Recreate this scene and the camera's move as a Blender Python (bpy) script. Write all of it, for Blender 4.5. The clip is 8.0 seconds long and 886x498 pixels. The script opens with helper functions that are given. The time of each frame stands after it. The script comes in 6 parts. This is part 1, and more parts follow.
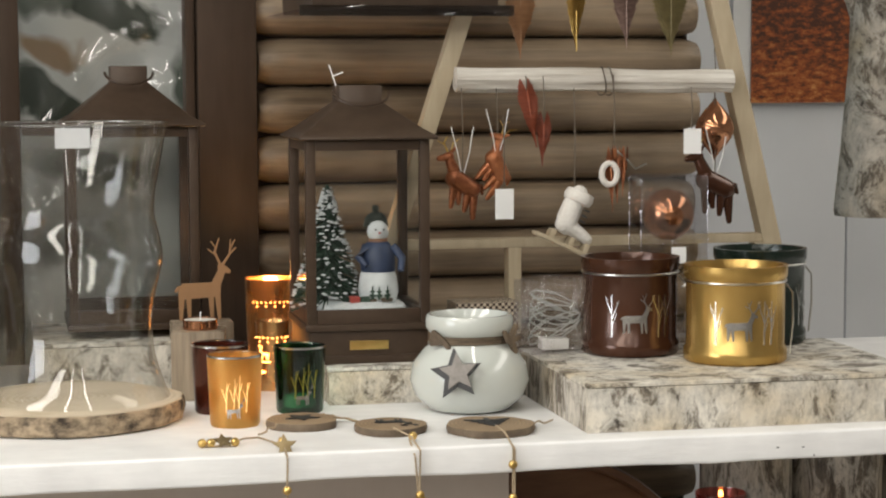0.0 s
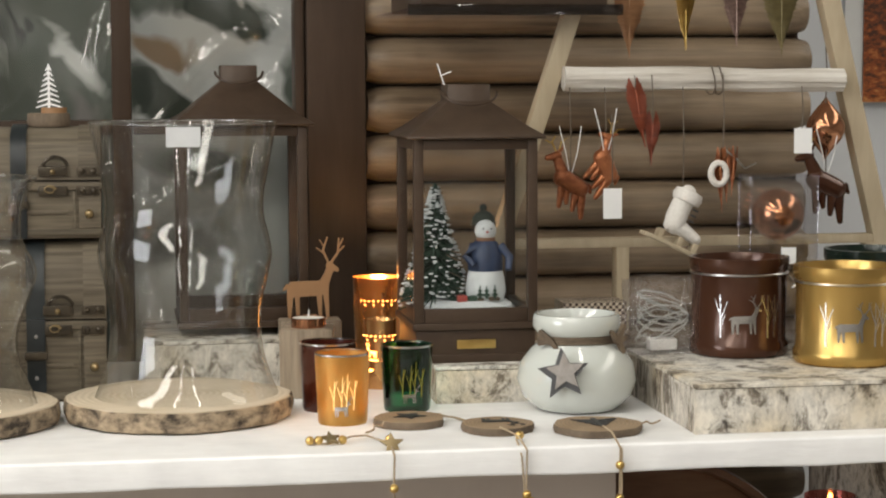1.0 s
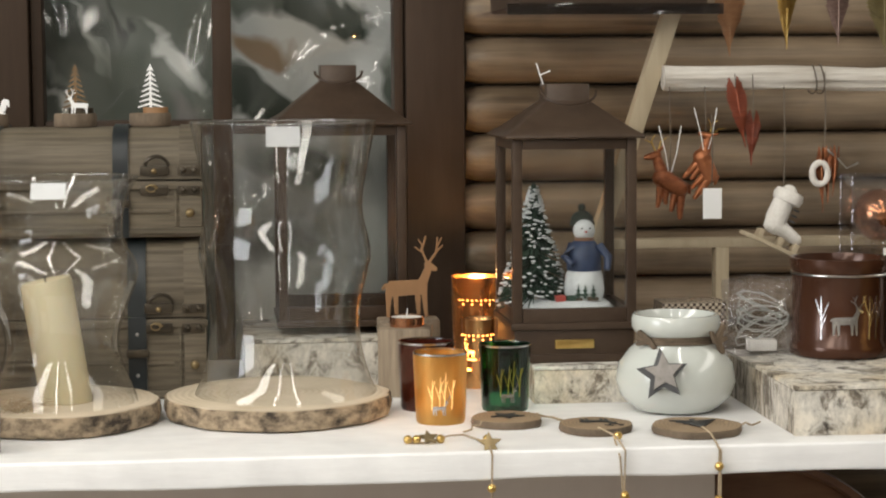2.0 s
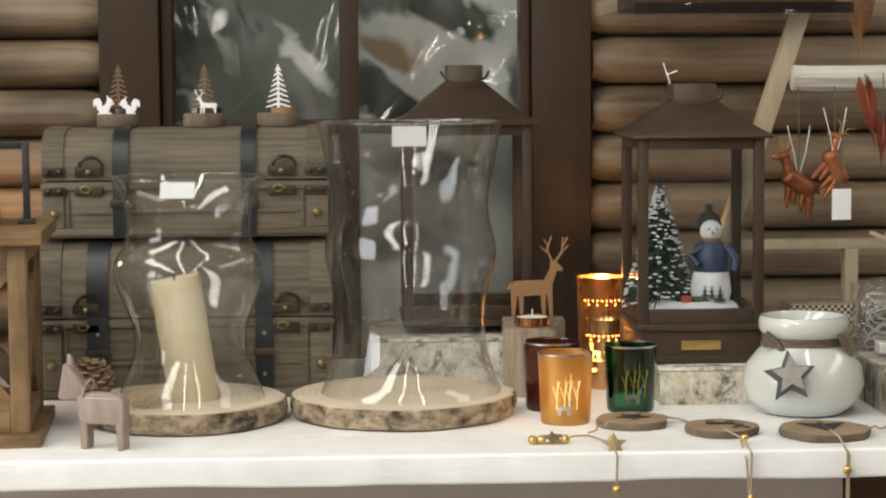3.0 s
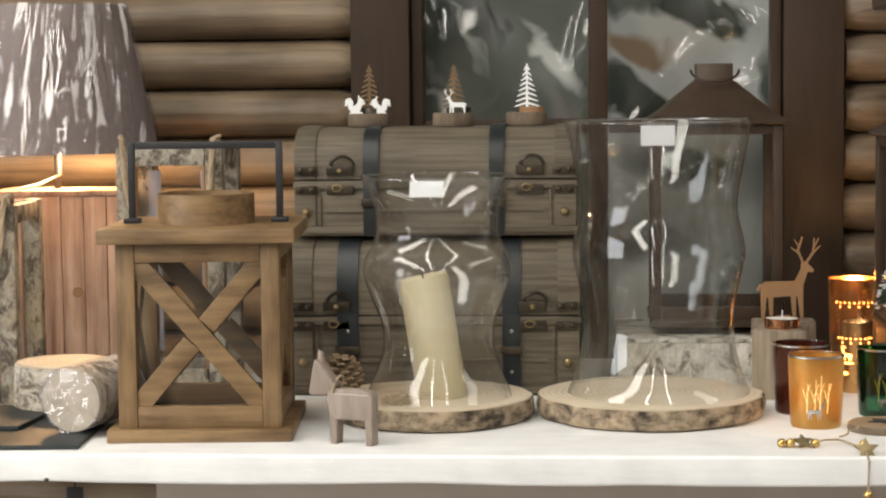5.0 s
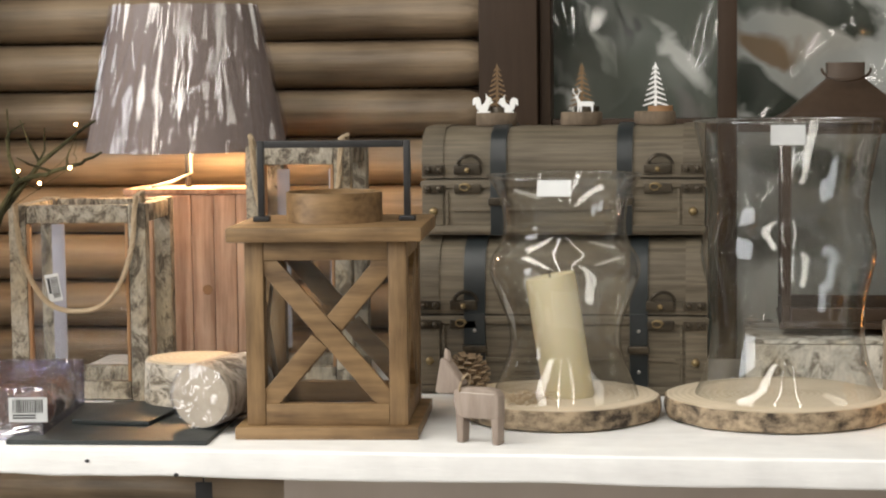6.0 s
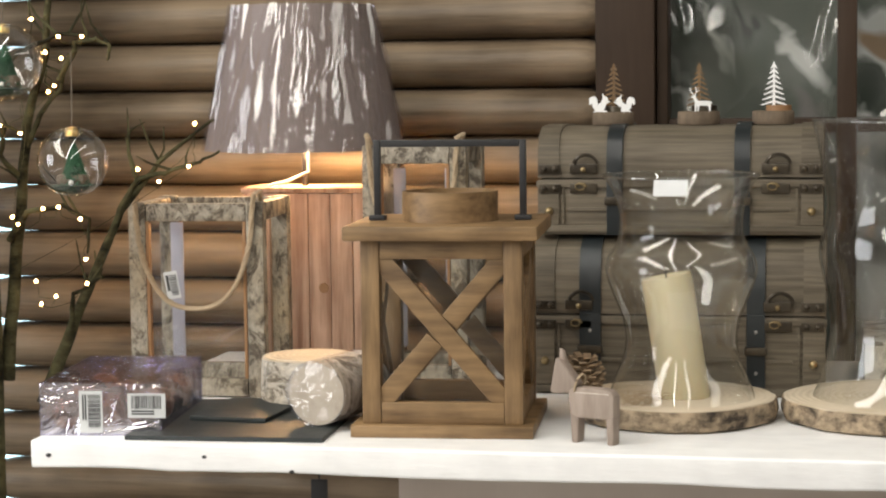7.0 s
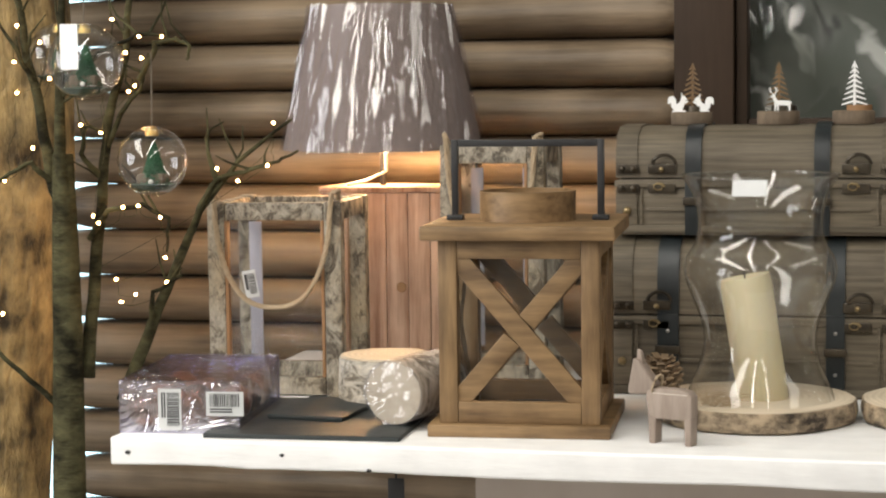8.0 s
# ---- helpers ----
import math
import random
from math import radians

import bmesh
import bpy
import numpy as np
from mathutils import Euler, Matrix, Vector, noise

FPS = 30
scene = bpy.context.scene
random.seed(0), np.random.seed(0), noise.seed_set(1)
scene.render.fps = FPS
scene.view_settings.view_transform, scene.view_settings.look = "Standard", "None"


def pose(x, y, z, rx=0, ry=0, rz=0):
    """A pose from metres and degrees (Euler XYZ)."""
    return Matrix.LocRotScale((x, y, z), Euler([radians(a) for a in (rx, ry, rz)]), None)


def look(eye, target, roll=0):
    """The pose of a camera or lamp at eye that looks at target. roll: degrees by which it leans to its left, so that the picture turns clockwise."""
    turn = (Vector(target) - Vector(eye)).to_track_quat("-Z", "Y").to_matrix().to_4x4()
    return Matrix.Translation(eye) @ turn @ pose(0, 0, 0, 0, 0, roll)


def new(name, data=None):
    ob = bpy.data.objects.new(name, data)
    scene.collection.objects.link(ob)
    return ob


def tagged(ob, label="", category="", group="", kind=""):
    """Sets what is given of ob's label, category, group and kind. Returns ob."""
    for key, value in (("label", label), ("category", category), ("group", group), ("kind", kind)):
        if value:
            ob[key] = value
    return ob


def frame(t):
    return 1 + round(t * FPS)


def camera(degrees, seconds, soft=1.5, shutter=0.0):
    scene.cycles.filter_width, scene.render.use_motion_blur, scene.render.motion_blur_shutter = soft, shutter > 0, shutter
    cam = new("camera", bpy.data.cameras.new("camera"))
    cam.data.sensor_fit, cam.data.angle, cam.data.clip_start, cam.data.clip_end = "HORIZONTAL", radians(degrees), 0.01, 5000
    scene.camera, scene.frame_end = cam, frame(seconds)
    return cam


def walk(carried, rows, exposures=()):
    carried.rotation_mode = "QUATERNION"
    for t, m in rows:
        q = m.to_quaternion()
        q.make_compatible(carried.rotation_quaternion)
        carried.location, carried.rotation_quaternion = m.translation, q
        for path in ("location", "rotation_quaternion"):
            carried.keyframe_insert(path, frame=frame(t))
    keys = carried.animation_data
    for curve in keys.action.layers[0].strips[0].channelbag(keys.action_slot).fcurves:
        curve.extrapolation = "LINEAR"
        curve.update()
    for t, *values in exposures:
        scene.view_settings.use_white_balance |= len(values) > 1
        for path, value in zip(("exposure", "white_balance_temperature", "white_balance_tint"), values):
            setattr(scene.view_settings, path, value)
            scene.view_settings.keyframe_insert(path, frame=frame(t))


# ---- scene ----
EYE = (0.0, 0.0, 1.260)
# seconds, yaw, pitch, roll of a camera that pans on a tripod
ROWS = [
    (0.0, -12.238, -4.981, -0.200),
    (0.5, -10.617, -4.989, -0.209),
    (1.0, -9.143, -4.993, -0.235),
    (2.5, -4.624, -4.985, -0.357),
    (3.0, -2.701, -4.975, -0.389),
    (3.5, -0.965, -4.968, -0.449),
    (4.0, 0.873, -4.955, -0.475),
    (4.5, 2.635, -4.943, -0.555),
    (6.0, 8.071, -4.920, -0.668),
    (6.5, 9.845, -4.911, -0.640),
    (7.0, 11.395, -4.901, -0.686),
    (7.5, 12.733, -4.891, -0.691),
    (8.0, 13.624, -4.884, -0.703),
]
cam = camera(25.0, 8.0, soft=2.1)
walk(cam, [(t, pose(*EYE, 90 + pitch, 0, yaw) @ pose(0, 0, 0, 0, 0, roll)) for t, yaw, pitch, roll in ROWS])

# ---- light ----
world = bpy.data.worlds.new("world")
world.use_nodes = True
scene.world = world
world.node_tree.nodes["Background"].inputs[0].default_value = (0.85, 0.9, 1.0, 1)
world.node_tree.nodes["Background"].inputs[1].default_value = 0.25
scene.view_settings.exposure = -0.09


def lamp(name, place, target, size_x, size_y, watts, colour):
    data = bpy.data.lights.new(name, "AREA")
    data.shape, data.size, data.size_y, data.energy, data.color = "RECTANGLE", size_x, size_y, watts, colour
    ob = new(name, data)
    ob.matrix_world = look(place, target)
    return tagged(ob, "long white strip light under the shop ceiling", "lamp", "ceiling strips")


# long tubes of the shop, running away from the display under the ceiling
for x, watts in ((-0.64, 74), (0.70, 48)):
    lamp("ceiling_tube_light", (x, -1.35, 2.93), (x, -1.35, 0.0), 0.13, 7.4, watts, (1.0, 0.965, 0.89))
# Wide soft fill lights, added to brighten the log wall and right-hand panel.
for x, y, length, watts in ((-2.3, -0.9, 6.4, 205), (3.1, 2.2, 4.0, 46)):
    wide = lamp("ceiling_panel_light", (x, y, 2.94), (x, y, 0.0), 0.9, length, watts, (1.0, 0.955, 0.87))
    tagged(wide, "wide soft fill light added under the shop ceiling", "lamp", "ceiling panels")
day = lamp("window_daylight", (-4.9, 0.7, 1.6), (0.0, 1.9, 1.2), 3.8, 2.2, 190, (0.93, 0.96, 1.0))
tagged(day, "cool daylight from a shop window", "daylight")

# ---- materials ----


def shader(name):
    m = bpy.data.materials.new(name)
    m.use_nodes = True
    return m, m.node_tree, m.node_tree.nodes["Principled BSDF"]


def node(tree, kind, **values):
    n = tree.nodes.new(kind)
    for key, v in values.items():
        n.inputs[key.replace("_", " ")].default_value = v
    return n


def coords(tree, scale=(1, 1, 1), turn=(0, 0, 0)):
    c = tree.nodes.new("ShaderNodeTexCoord")
    info = tree.nodes.new("ShaderNodeObjectInfo")
    mp = tree.nodes.new("ShaderNodeMapping")
    mp.inputs["Scale"].default_value = scale
    mp.inputs["Rotation"].default_value = turn
    add = tree.nodes.new("ShaderNodeVectorMath")
    mul = tree.nodes.new("ShaderNodeMath")
    mul.operation = "MULTIPLY"
    mul.inputs[1].default_value = 7.3
    tree.links.new(info.outputs["Random"], mul.inputs[0])
    tree.links.new(c.outputs["Object"], add.inputs[0])
    tree.links.new(mul.outputs[0], add.inputs[1])
    tree.links.new(add.outputs[0], mp.inputs[0])
    return mp.outputs[0]


def ramp(tree, fac, stops):
    r = tree.nodes.new("ShaderNodeValToRGB")
    e = r.color_ramp.elements
    while len(e) < len(stops):
        e.new(0.5)
    for el, (p, c) in zip(e, stops):
        el.position, el.color = p, (*c, 1)
    tree.links.new(fac, r.inputs[0])
    return r.outputs[0]


def bump(tree, bsdf, height, strength, distance):
    b = tree.nodes.new("ShaderNodeBump")
    b.inputs["Strength"].default_value, b.inputs["Distance"].default_value = strength, distance
    tree.links.new(height, b.inputs["Height"])
    tree.links.new(b.outputs[0], bsdf.inputs["Normal"])


def grainy(name, dark, light, scale=(30, 30, 30), rough=0.6, metal=0.0, relief=0.3, distance=0.001, big=6.0, spread=0.5, detail=6, coat=0.0, edge=(0.32, 0.68)):
    """Two colours mixed by fine stretched grain and by large soft patches."""
    m, t, b = shader(name)
    fine = node(t, "ShaderNodeTexNoise", Scale=1.0, Detail=detail, Roughness=0.65)
    t.links.new(coords(t, scale), fine.inputs["Vector"])
    wide = node(t, "ShaderNodeTexNoise", Scale=big, Detail=3.0)
    t.links.new(coords(t), wide.inputs["Vector"])
    mix = t.nodes.new("ShaderNodeMath")
    mix.operation = "MULTIPLY_ADD"
    mix.inputs[1].default_value = spread
    t.links.new(wide.outputs[0], mix.inputs[0])
    sc = t.nodes.new("ShaderNodeMath")
    sc.operation = "MULTIPLY"
    sc.inputs[1].default_value = 1.0 - spread
    t.links.new(fine.outputs[0], sc.inputs[0])
    t.links.new(sc.outputs[0], mix.inputs[2])
    t.links.new(ramp(t, mix.outputs[0], [(edge[0], dark), (edge[1], light)]), b.inputs["Base Color"])
    b.inputs["Roughness"].default_value, b.inputs["Metallic"].default_value = rough, metal
    b.inputs["Coat Weight"].default_value = coat
    bump(t, b, fine.outputs[0], relief, distance)
    return m


def birch(name, along=(1, 1, 1), pale=(0.70, 0.655, 0.58), patch_at=0.50):
    """Birch bark: pale skin, fine dark streaks, large dark rough patches and tan peeled spots."""
    m, t, b = shader(name)
    s = node(t, "ShaderNodeTexNoise", Scale=1.7, Detail=9.0, Roughness=0.78)
    t.links.new(coords(t, along), s.inputs["Vector"])
    p = node(t, "ShaderNodeTexNoise", Scale=1.1, Detail=9.0, Roughness=0.74, Distortion=0.9)
    t.links.new(coords(t, [0.5 * a + 6 for a in along]), p.inputs["Vector"])
    q = node(t, "ShaderNodeTexNoise", Scale=9.0, Detail=4.0)
    t.links.new(coords(t), q.inputs["Vector"])
    streak = ramp(t, s.outputs[0], [(0.36, (0.09, 0.075, 0.06)), (0.43, [0.62 * c for c in pale]), (0.60, pale)])
    patch = ramp(t, p.outputs[0], [(patch_at, (1, 1, 1)), (patch_at + 0.09, (0.20, 0.17, 0.14))])
    tan = ramp(t, q.outputs[0], [(0.45, (1, 1, 1)), (0.7, (0.84, 0.74, 0.58))])
    last = streak
    for layer in (patch, tan):
        mx = t.nodes.new("ShaderNodeMix")
        mx.data_type, mx.blend_type = "RGBA", "MULTIPLY"
        mx.inputs[0].default_value = 0.9
        t.links.new(last, mx.inputs[6])
        t.links.new(layer, mx.inputs[7])
        last = mx.outputs[2]
    t.links.new(last, b.inputs["Base Color"])
    b.inputs["Roughness"].default_value = 0.72
    bump(t, b, s.outputs[0], 0.6, 0.003)
    return m


def rings(name, dark, light, scale=55.0, axis="Z"):
    """Sawn end grain: uneven year rings round the middle of the piece."""
    m, t, b = shader(name)
    w = node(t, "ShaderNodeTexWave", Scale=scale, Distortion=2.5, Detail=3.0)
    w.wave_type, w.rings_direction = "RINGS", axis
    c = t.nodes.new("ShaderNodeTexCoord")
    t.links.new(c.outputs["Object"], w.inputs["Vector"])
    n = node(t, "ShaderNodeTexNoise", Scale=14.0, Detail=6.0)
    t.links.new(c.outputs["Object"], n.inputs["Vector"])
    mx = t.nodes.new("ShaderNodeMath")
    mx.operation = "MULTIPLY_ADD"
    mx.inputs[1].default_value = 0.3
    t.links.new(w.outputs[1], mx.inputs[0])
    t.links.new(n.outputs[0], mx.inputs[2])
    t.links.new(ramp(t, mx.outputs[0], [(0.35, dark), (0.8, light)]), b.inputs["Base Color"])
    b.inputs["Roughness"].default_value = 0.7
    bump(t, b, n.outputs[0], 0.2, 0.001)
    return m


def glass(name, colour=(1, 1, 1), rough=0.0, ior=1.45, wavy=0.0):
    m, t, b = shader(name)
    b.inputs["Base Color"].default_value = (*colour, 1)
    b.inputs["Transmission Weight"].default_value = 1.0
    b.inputs["Roughness"].default_value, b.inputs["IOR"].default_value = rough, ior
    if wavy:
        n = node(t, "ShaderNodeTexNoise", Scale=9.0, Detail=1.0)
        t.links.new(coords(t), n.inputs["Vector"])
        bump(t, b, n.outputs[0], wavy, 0.01)
    return m


def thin_glass(name, tint=(0.97, 0.98, 0.98), face=0.06, edge=0.45, rough=0.015, wavy=0.0):
    """Thin blown glass as one skin: see-through, with gloss that grows towards its edges."""
    m, t, b = shader(name)
    t.nodes.remove(b)
    clear = t.nodes.new("ShaderNodeBsdfTransparent")
    clear.inputs[0].default_value = (*tint, 1)
    gloss = t.nodes.new("ShaderNodeBsdfGlossy")
    gloss.inputs["Roughness"].default_value = rough
    rim = t.nodes.new("ShaderNodeLayerWeight")
    rim.inputs["Blend"].default_value = 0.5
    power = t.nodes.new("ShaderNodeMath")
    power.operation = "POWER"
    power.inputs[1].default_value = 2.8
    t.links.new(rim.outputs["Facing"], power.inputs[0])
    share = t.nodes.new("ShaderNodeMath")
    share.operation = "MULTIPLY_ADD"
    share.inputs[1].default_value, share.inputs[2].default_value = edge, face
    t.links.new(power.outputs[0], share.inputs[0])
    if wavy:
        n = node(t, "ShaderNodeTexNoise", Scale=1.0, Detail=2.0)
        t.links.new(coords(t, (22, 22, 9)), n.inputs["Vector"])
        bp = t.nodes.new("ShaderNodeBump")
        bp.inputs["Strength"].default_value, bp.inputs["Distance"].default_value = wavy, 0.01
        t.links.new(n.outputs[0], bp.inputs["Height"])
        t.links.new(bp.outputs[0], gloss.inputs["Normal"])
    mx = t.nodes.new("ShaderNodeMixShader")
    t.links.new(share.outputs[0], mx.inputs[0])
    t.links.new(clear.outputs[0], mx.inputs[1])
    t.links.new(gloss.outputs[0], mx.inputs[2])
    t.links.new(mx.outputs[0], t.nodes["Material Output"].inputs[0])
    return m


def lit_shell(name, dark, light, share=0.55, rough=0.34, scale=(40, 40, 14)):
    """Metallised glass that lets the light of the flame inside through as a soft glow."""
    m = grainy(name, dark, light, scale, rough, metal=0.85, relief=0.6)
    t = m.node_tree
    b = t.nodes["Principled BSDF"]
    tr = t.nodes.new("ShaderNodeBsdfTranslucent")
    tr.inputs[0].default_value = (*light, 1)
    mx = t.nodes.new("ShaderNodeMixShader")
    mx.inputs[0].default_value = share
    t.links.new(b.outputs[0], mx.inputs[1])
    t.links.new(tr.outputs[0], mx.inputs[2])
    t.links.new(mx.outputs[0], t.nodes["Material Output"].inputs[0])
    return m


def film(name, scale=(14, 14, 5), shine=0.3, relief=0.9, tint=(0.92, 0.92, 0.95), creases=0.0):
    """Thin clear plastic: mostly see-through, with crumpled gloss."""
    m, t, b = shader(name)
    t.nodes.remove(b)
    clear = t.nodes.new("ShaderNodeBsdfTransparent")
    clear.inputs[0].default_value = (*tint, 1)
    gloss = t.nodes.new("ShaderNodeBsdfGlossy")
    gloss.inputs["Roughness"].default_value = 0.06
    n = node(t, "ShaderNodeTexNoise", Scale=1.0, Detail=4.0, Roughness=0.55, Distortion=0.8)
    t.links.new(coords(t, scale), n.inputs["Vector"])
    bp = t.nodes.new("ShaderNodeBump")
    bp.inputs["Strength"].default_value, bp.inputs["Distance"].default_value = relief, 0.02
    t.links.new(n.outputs[0], bp.inputs["Height"])
    last = bp
    for size, turn in (((30, 30, 2.4), 0.10), ((19, 19, 3.2), -0.16)):
        if creases:
            cell = node(t, "ShaderNodeTexVoronoi", Scale=1.0)
            cell.feature = "DISTANCE_TO_EDGE"
            t.links.new(coords(t, size, (0, turn, 0)), cell.inputs["Vector"])
            fold = t.nodes.new("ShaderNodeBump")
            fold.inputs["Strength"].default_value, fold.inputs["Distance"].default_value = creases, 0.012
            t.links.new(ramp(t, cell.outputs["Distance"], [(0.0, (1, 1, 1)), (0.04, (0.45, 0.45, 0.45)), (0.14, (0, 0, 0))]), fold.inputs["Height"])
            t.links.new(last.outputs[0], fold.inputs["Normal"])
            last = fold
    t.links.new(last.outputs[0], gloss.inputs["Normal"])
    mx = t.nodes.new("ShaderNodeMixShader")
    mx.inputs[0].default_value = shine
    t.links.new(clear.outputs[0], mx.inputs[1])
    t.links.new(gloss.outputs[0], mx.inputs[2])
    t.links.new(mx.outputs[0], t.nodes["Material Output"].inputs[0])
    return m


def glow(name, colour, strength):
    m, t, b = shader(name)
    b.inputs["Base Color"].default_value = (*colour, 1)
    b.inputs["Emission Color"].default_value = (*colour, 1)
    b.inputs["Emission Strength"].default_value = strength
    return m


M_LOG = grainy("brown_log", (0.078, 0.054, 0.033), (0.315, 0.236, 0.158), (3.2, 64, 64), 0.44, relief=0.5, distance=0.004, big=5.0, spread=0.55, edge=(0.34, 0.66))
M_TRIM = grainy("dark_brown_paint", (0.036, 0.023, 0.015), (0.058, 0.038, 0.026), (70, 70, 6), 0.5, relief=0.2)
M_WHITE = grainy("white_table_paint", (0.74, 0.735, 0.73), (0.90, 0.895, 0.885), (7, 48, 48), 0.5, relief=0.4, distance=0.003, big=17, spread=0.6)
M_BEIGE = grainy("beige_board", (0.50, 0.43, 0.37), (0.57, 0.50, 0.44), (20, 20, 4), 0.7)
M_GREYWALL = grainy("pale_grey_panel", (0.78, 0.80, 0.83), (0.83, 0.85, 0.88), (4, 4, 2), 0.6, relief=0.05)
M_FLOOR = grainy("grey_floor", (0.22, 0.2, 0.18), (0.3, 0.28, 0.26), (3, 3, 3), 0.5)
M_DARKWALL = grainy("shop_wall", (0.34, 0.32, 0.29), (0.42, 0.39, 0.36), (3, 3, 3), 0.8)
M_CEIL = grainy("ceiling_paint", (0.46, 0.44, 0.41), (0.52, 0.50, 0.46), (3, 3, 3), 0.9)
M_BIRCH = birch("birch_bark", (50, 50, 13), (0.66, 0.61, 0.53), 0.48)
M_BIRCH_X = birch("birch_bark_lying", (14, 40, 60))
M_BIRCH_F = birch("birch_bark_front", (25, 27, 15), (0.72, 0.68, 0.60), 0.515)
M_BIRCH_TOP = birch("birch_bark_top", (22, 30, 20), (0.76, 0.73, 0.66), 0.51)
M_BIRCH_GREY = birch("grey_birch_bark", (44, 44, 26), (0.43, 0.385, 0.31), 0.485)
M_BARK = grainy("rough_bark", (0.045, 0.032, 0.021), (0.47, 0.36, 0.24), (46, 46, 70), 0.85, relief=1.0, distance=0.010, big=34, spread=0.45, detail=9, edge=(0.40, 0.58))
M_SLICE = rings("pale_end_grain", (0.46, 0.38, 0.265), (0.60, 0.51, 0.385), 34)
M_COASTER = rings("brown_end_grain", (0.19, 0.13, 0.075), (0.31, 0.225, 0.14), 60)
M_BARKRIM = grainy("dark_bark_edge", (0.065, 0.047, 0.031), (0.21, 0.155, 0.105), (60, 60, 30), 0.85, relief=0.8, distance=0.003)
M_METAL = grainy("brown_lacquered_metal", (0.042, 0.026, 0.017), (0.068, 0.045, 0.030), (60, 60, 60), 0.42, relief=0.15, metal=0.1)
M_BLACK = grainy("black_metal", (0.012, 0.012, 0.013), (0.025, 0.025, 0.027), (60, 60, 60), 0.4, relief=0.1)
M_BRASS = grainy("brass", (0.55, 0.36, 0.11), (0.75, 0.53, 0.2), (50, 50, 50), 0.28, metal=1.0, relief=0.1)
M_IRON = grainy("old_iron", (0.018, 0.014, 0.010), (0.10, 0.08, 0.055), (60, 60, 60), 0.36, metal=0.5, relief=0.3)
M_CHEST = grainy("grey_brown_chest_wood", (0.055, 0.045, 0.032), (0.19, 0.158, 0.114), (6, 90, 160), 0.55, relief=0.6, distance=0.002, big=5, spread=0.35)
M_STRAP = grainy("dark_strap", (0.008, 0.010, 0.011), (0.022, 0.027, 0.029), (40, 40, 40), 0.38)
M_DARKWOOD = grainy("dark_red_wood", (0.13, 0.060, 0.034), (0.30, 0.165, 0.095), (8, 60, 60), 0.4, relief=0.2)
M_PINE = grainy("oiled_pine", (0.095, 0.053, 0.021), (0.27, 0.168, 0.078), (75, 75, 6), 0.5, relief=0.6, big=16, spread=0.35, edge=(0.36, 0.62))
M_PINE_X = grainy("oiled_pine_lying", (0.095, 0.053, 0.021), (0.27, 0.168, 0.078), (6, 75, 75), 0.5, relief=0.6, big=16, spread=0.35, edge=(0.36, 0.62))
M_PALEWOOD = grainy("raw_frame_wood", (0.36, 0.29, 0.19), (0.50, 0.42, 0.30), (60, 60, 8), 0.7)
M_PLANK = grainy("rosy_planks", (0.24, 0.125, 0.075), (0.56, 0.38, 0.27), (60, 60, 4), 0.6, relief=0.7, distance=0.003, big=10, spread=0.3, edge=(0.36, 0.62))
M_GREYWOOD = grainy("washed_grey_wood", (0.24, 0.19, 0.15), (0.45, 0.39, 0.33), (12, 70, 70), 0.7, relief=0.4)
M_LIMED = grainy("white_washed_driftwood", (0.36, 0.31, 0.25), (0.80, 0.77, 0.71), (4, 90, 90), 0.75, relief=1.0, distance=0.006, big=10, spread=0.3)
M_BLOCKWOOD = grainy("split_wood", (0.10, 0.07, 0.045), (0.36, 0.29, 0.21), (70, 70, 5), 0.7, relief=0.8, distance=0.003, edge=(0.38, 0.62))
M_DEERWOOD = grainy("laser_cut_plywood", (0.24, 0.125, 0.055), (0.32, 0.175, 0.08), (40, 40, 8), 0.6)
M_GLASS = thin_glass("clear_glass", (0.955, 0.965, 0.965), 0.065, 0.75, wavy=0.03)
M_RIM = glass("glass_rim", (0.97, 0.98, 0.98))
M_PANE = thin_glass("lantern_pane", (0.975, 0.98, 0.98), 0.025, 0.12)
M_GREEN = glass("green_glass", (0.02, 0.13, 0.055), rough=0.12)
M_WAX = grainy("ivory_wax", (0.52, 0.46, 0.29), (0.62, 0.55, 0.38), (20, 20, 6), 0.45)
M_WAX.node_tree.nodes["Principled BSDF"].inputs["Subsurface Weight"].default_value = 0.25
M_WAX.node_tree.nodes["Principled BSDF"].inputs["Subsurface Radius"].default_value = (0.02, 0.012, 0.006)
M_WHITEWAX = grainy("white_wax", (0.78, 0.76, 0.70), (0.86, 0.84, 0.79), (20, 20, 20), 0.5)
M_PORCELAIN = grainy("white_glazed_glass", (0.50, 0.53, 0.50), (0.60, 0.62, 0.58), (10, 10, 10), 0.12, relief=0.02, coat=0.5)
M_GREYFELT = grainy("grey_star", (0.17, 0.155, 0.14), (0.36, 0.33, 0.305), (90, 90, 90), 0.7, relief=0.8)
M_ROPE = grainy("jute_rope", (0.26, 0.19, 0.115), (0.48, 0.38, 0.26), (90, 90, 120), 0.9, relief=1.0, distance=0.002)
M_PAPER = grainy("white_paper", (0.80, 0.80, 0.79), (0.86, 0.86, 0.85), (30, 30, 30), 0.7, relief=0.05)
M_LABEL = grainy("thin_label_paper", (0.50, 0.51, 0.51), (0.60, 0.61, 0.61), (30, 30, 30), 0.6, relief=0.05)
M_INK = grainy("black_ink", (0.02, 0.02, 0.02), (0.03, 0.03, 0.03), (30, 30, 30), 0.6)
M_SLATE = grainy("black_slate", (0.012, 0.016, 0.016), (0.032, 0.038, 0.038), (40, 40, 40), 0.55, relief=0.9, distance=0.002)
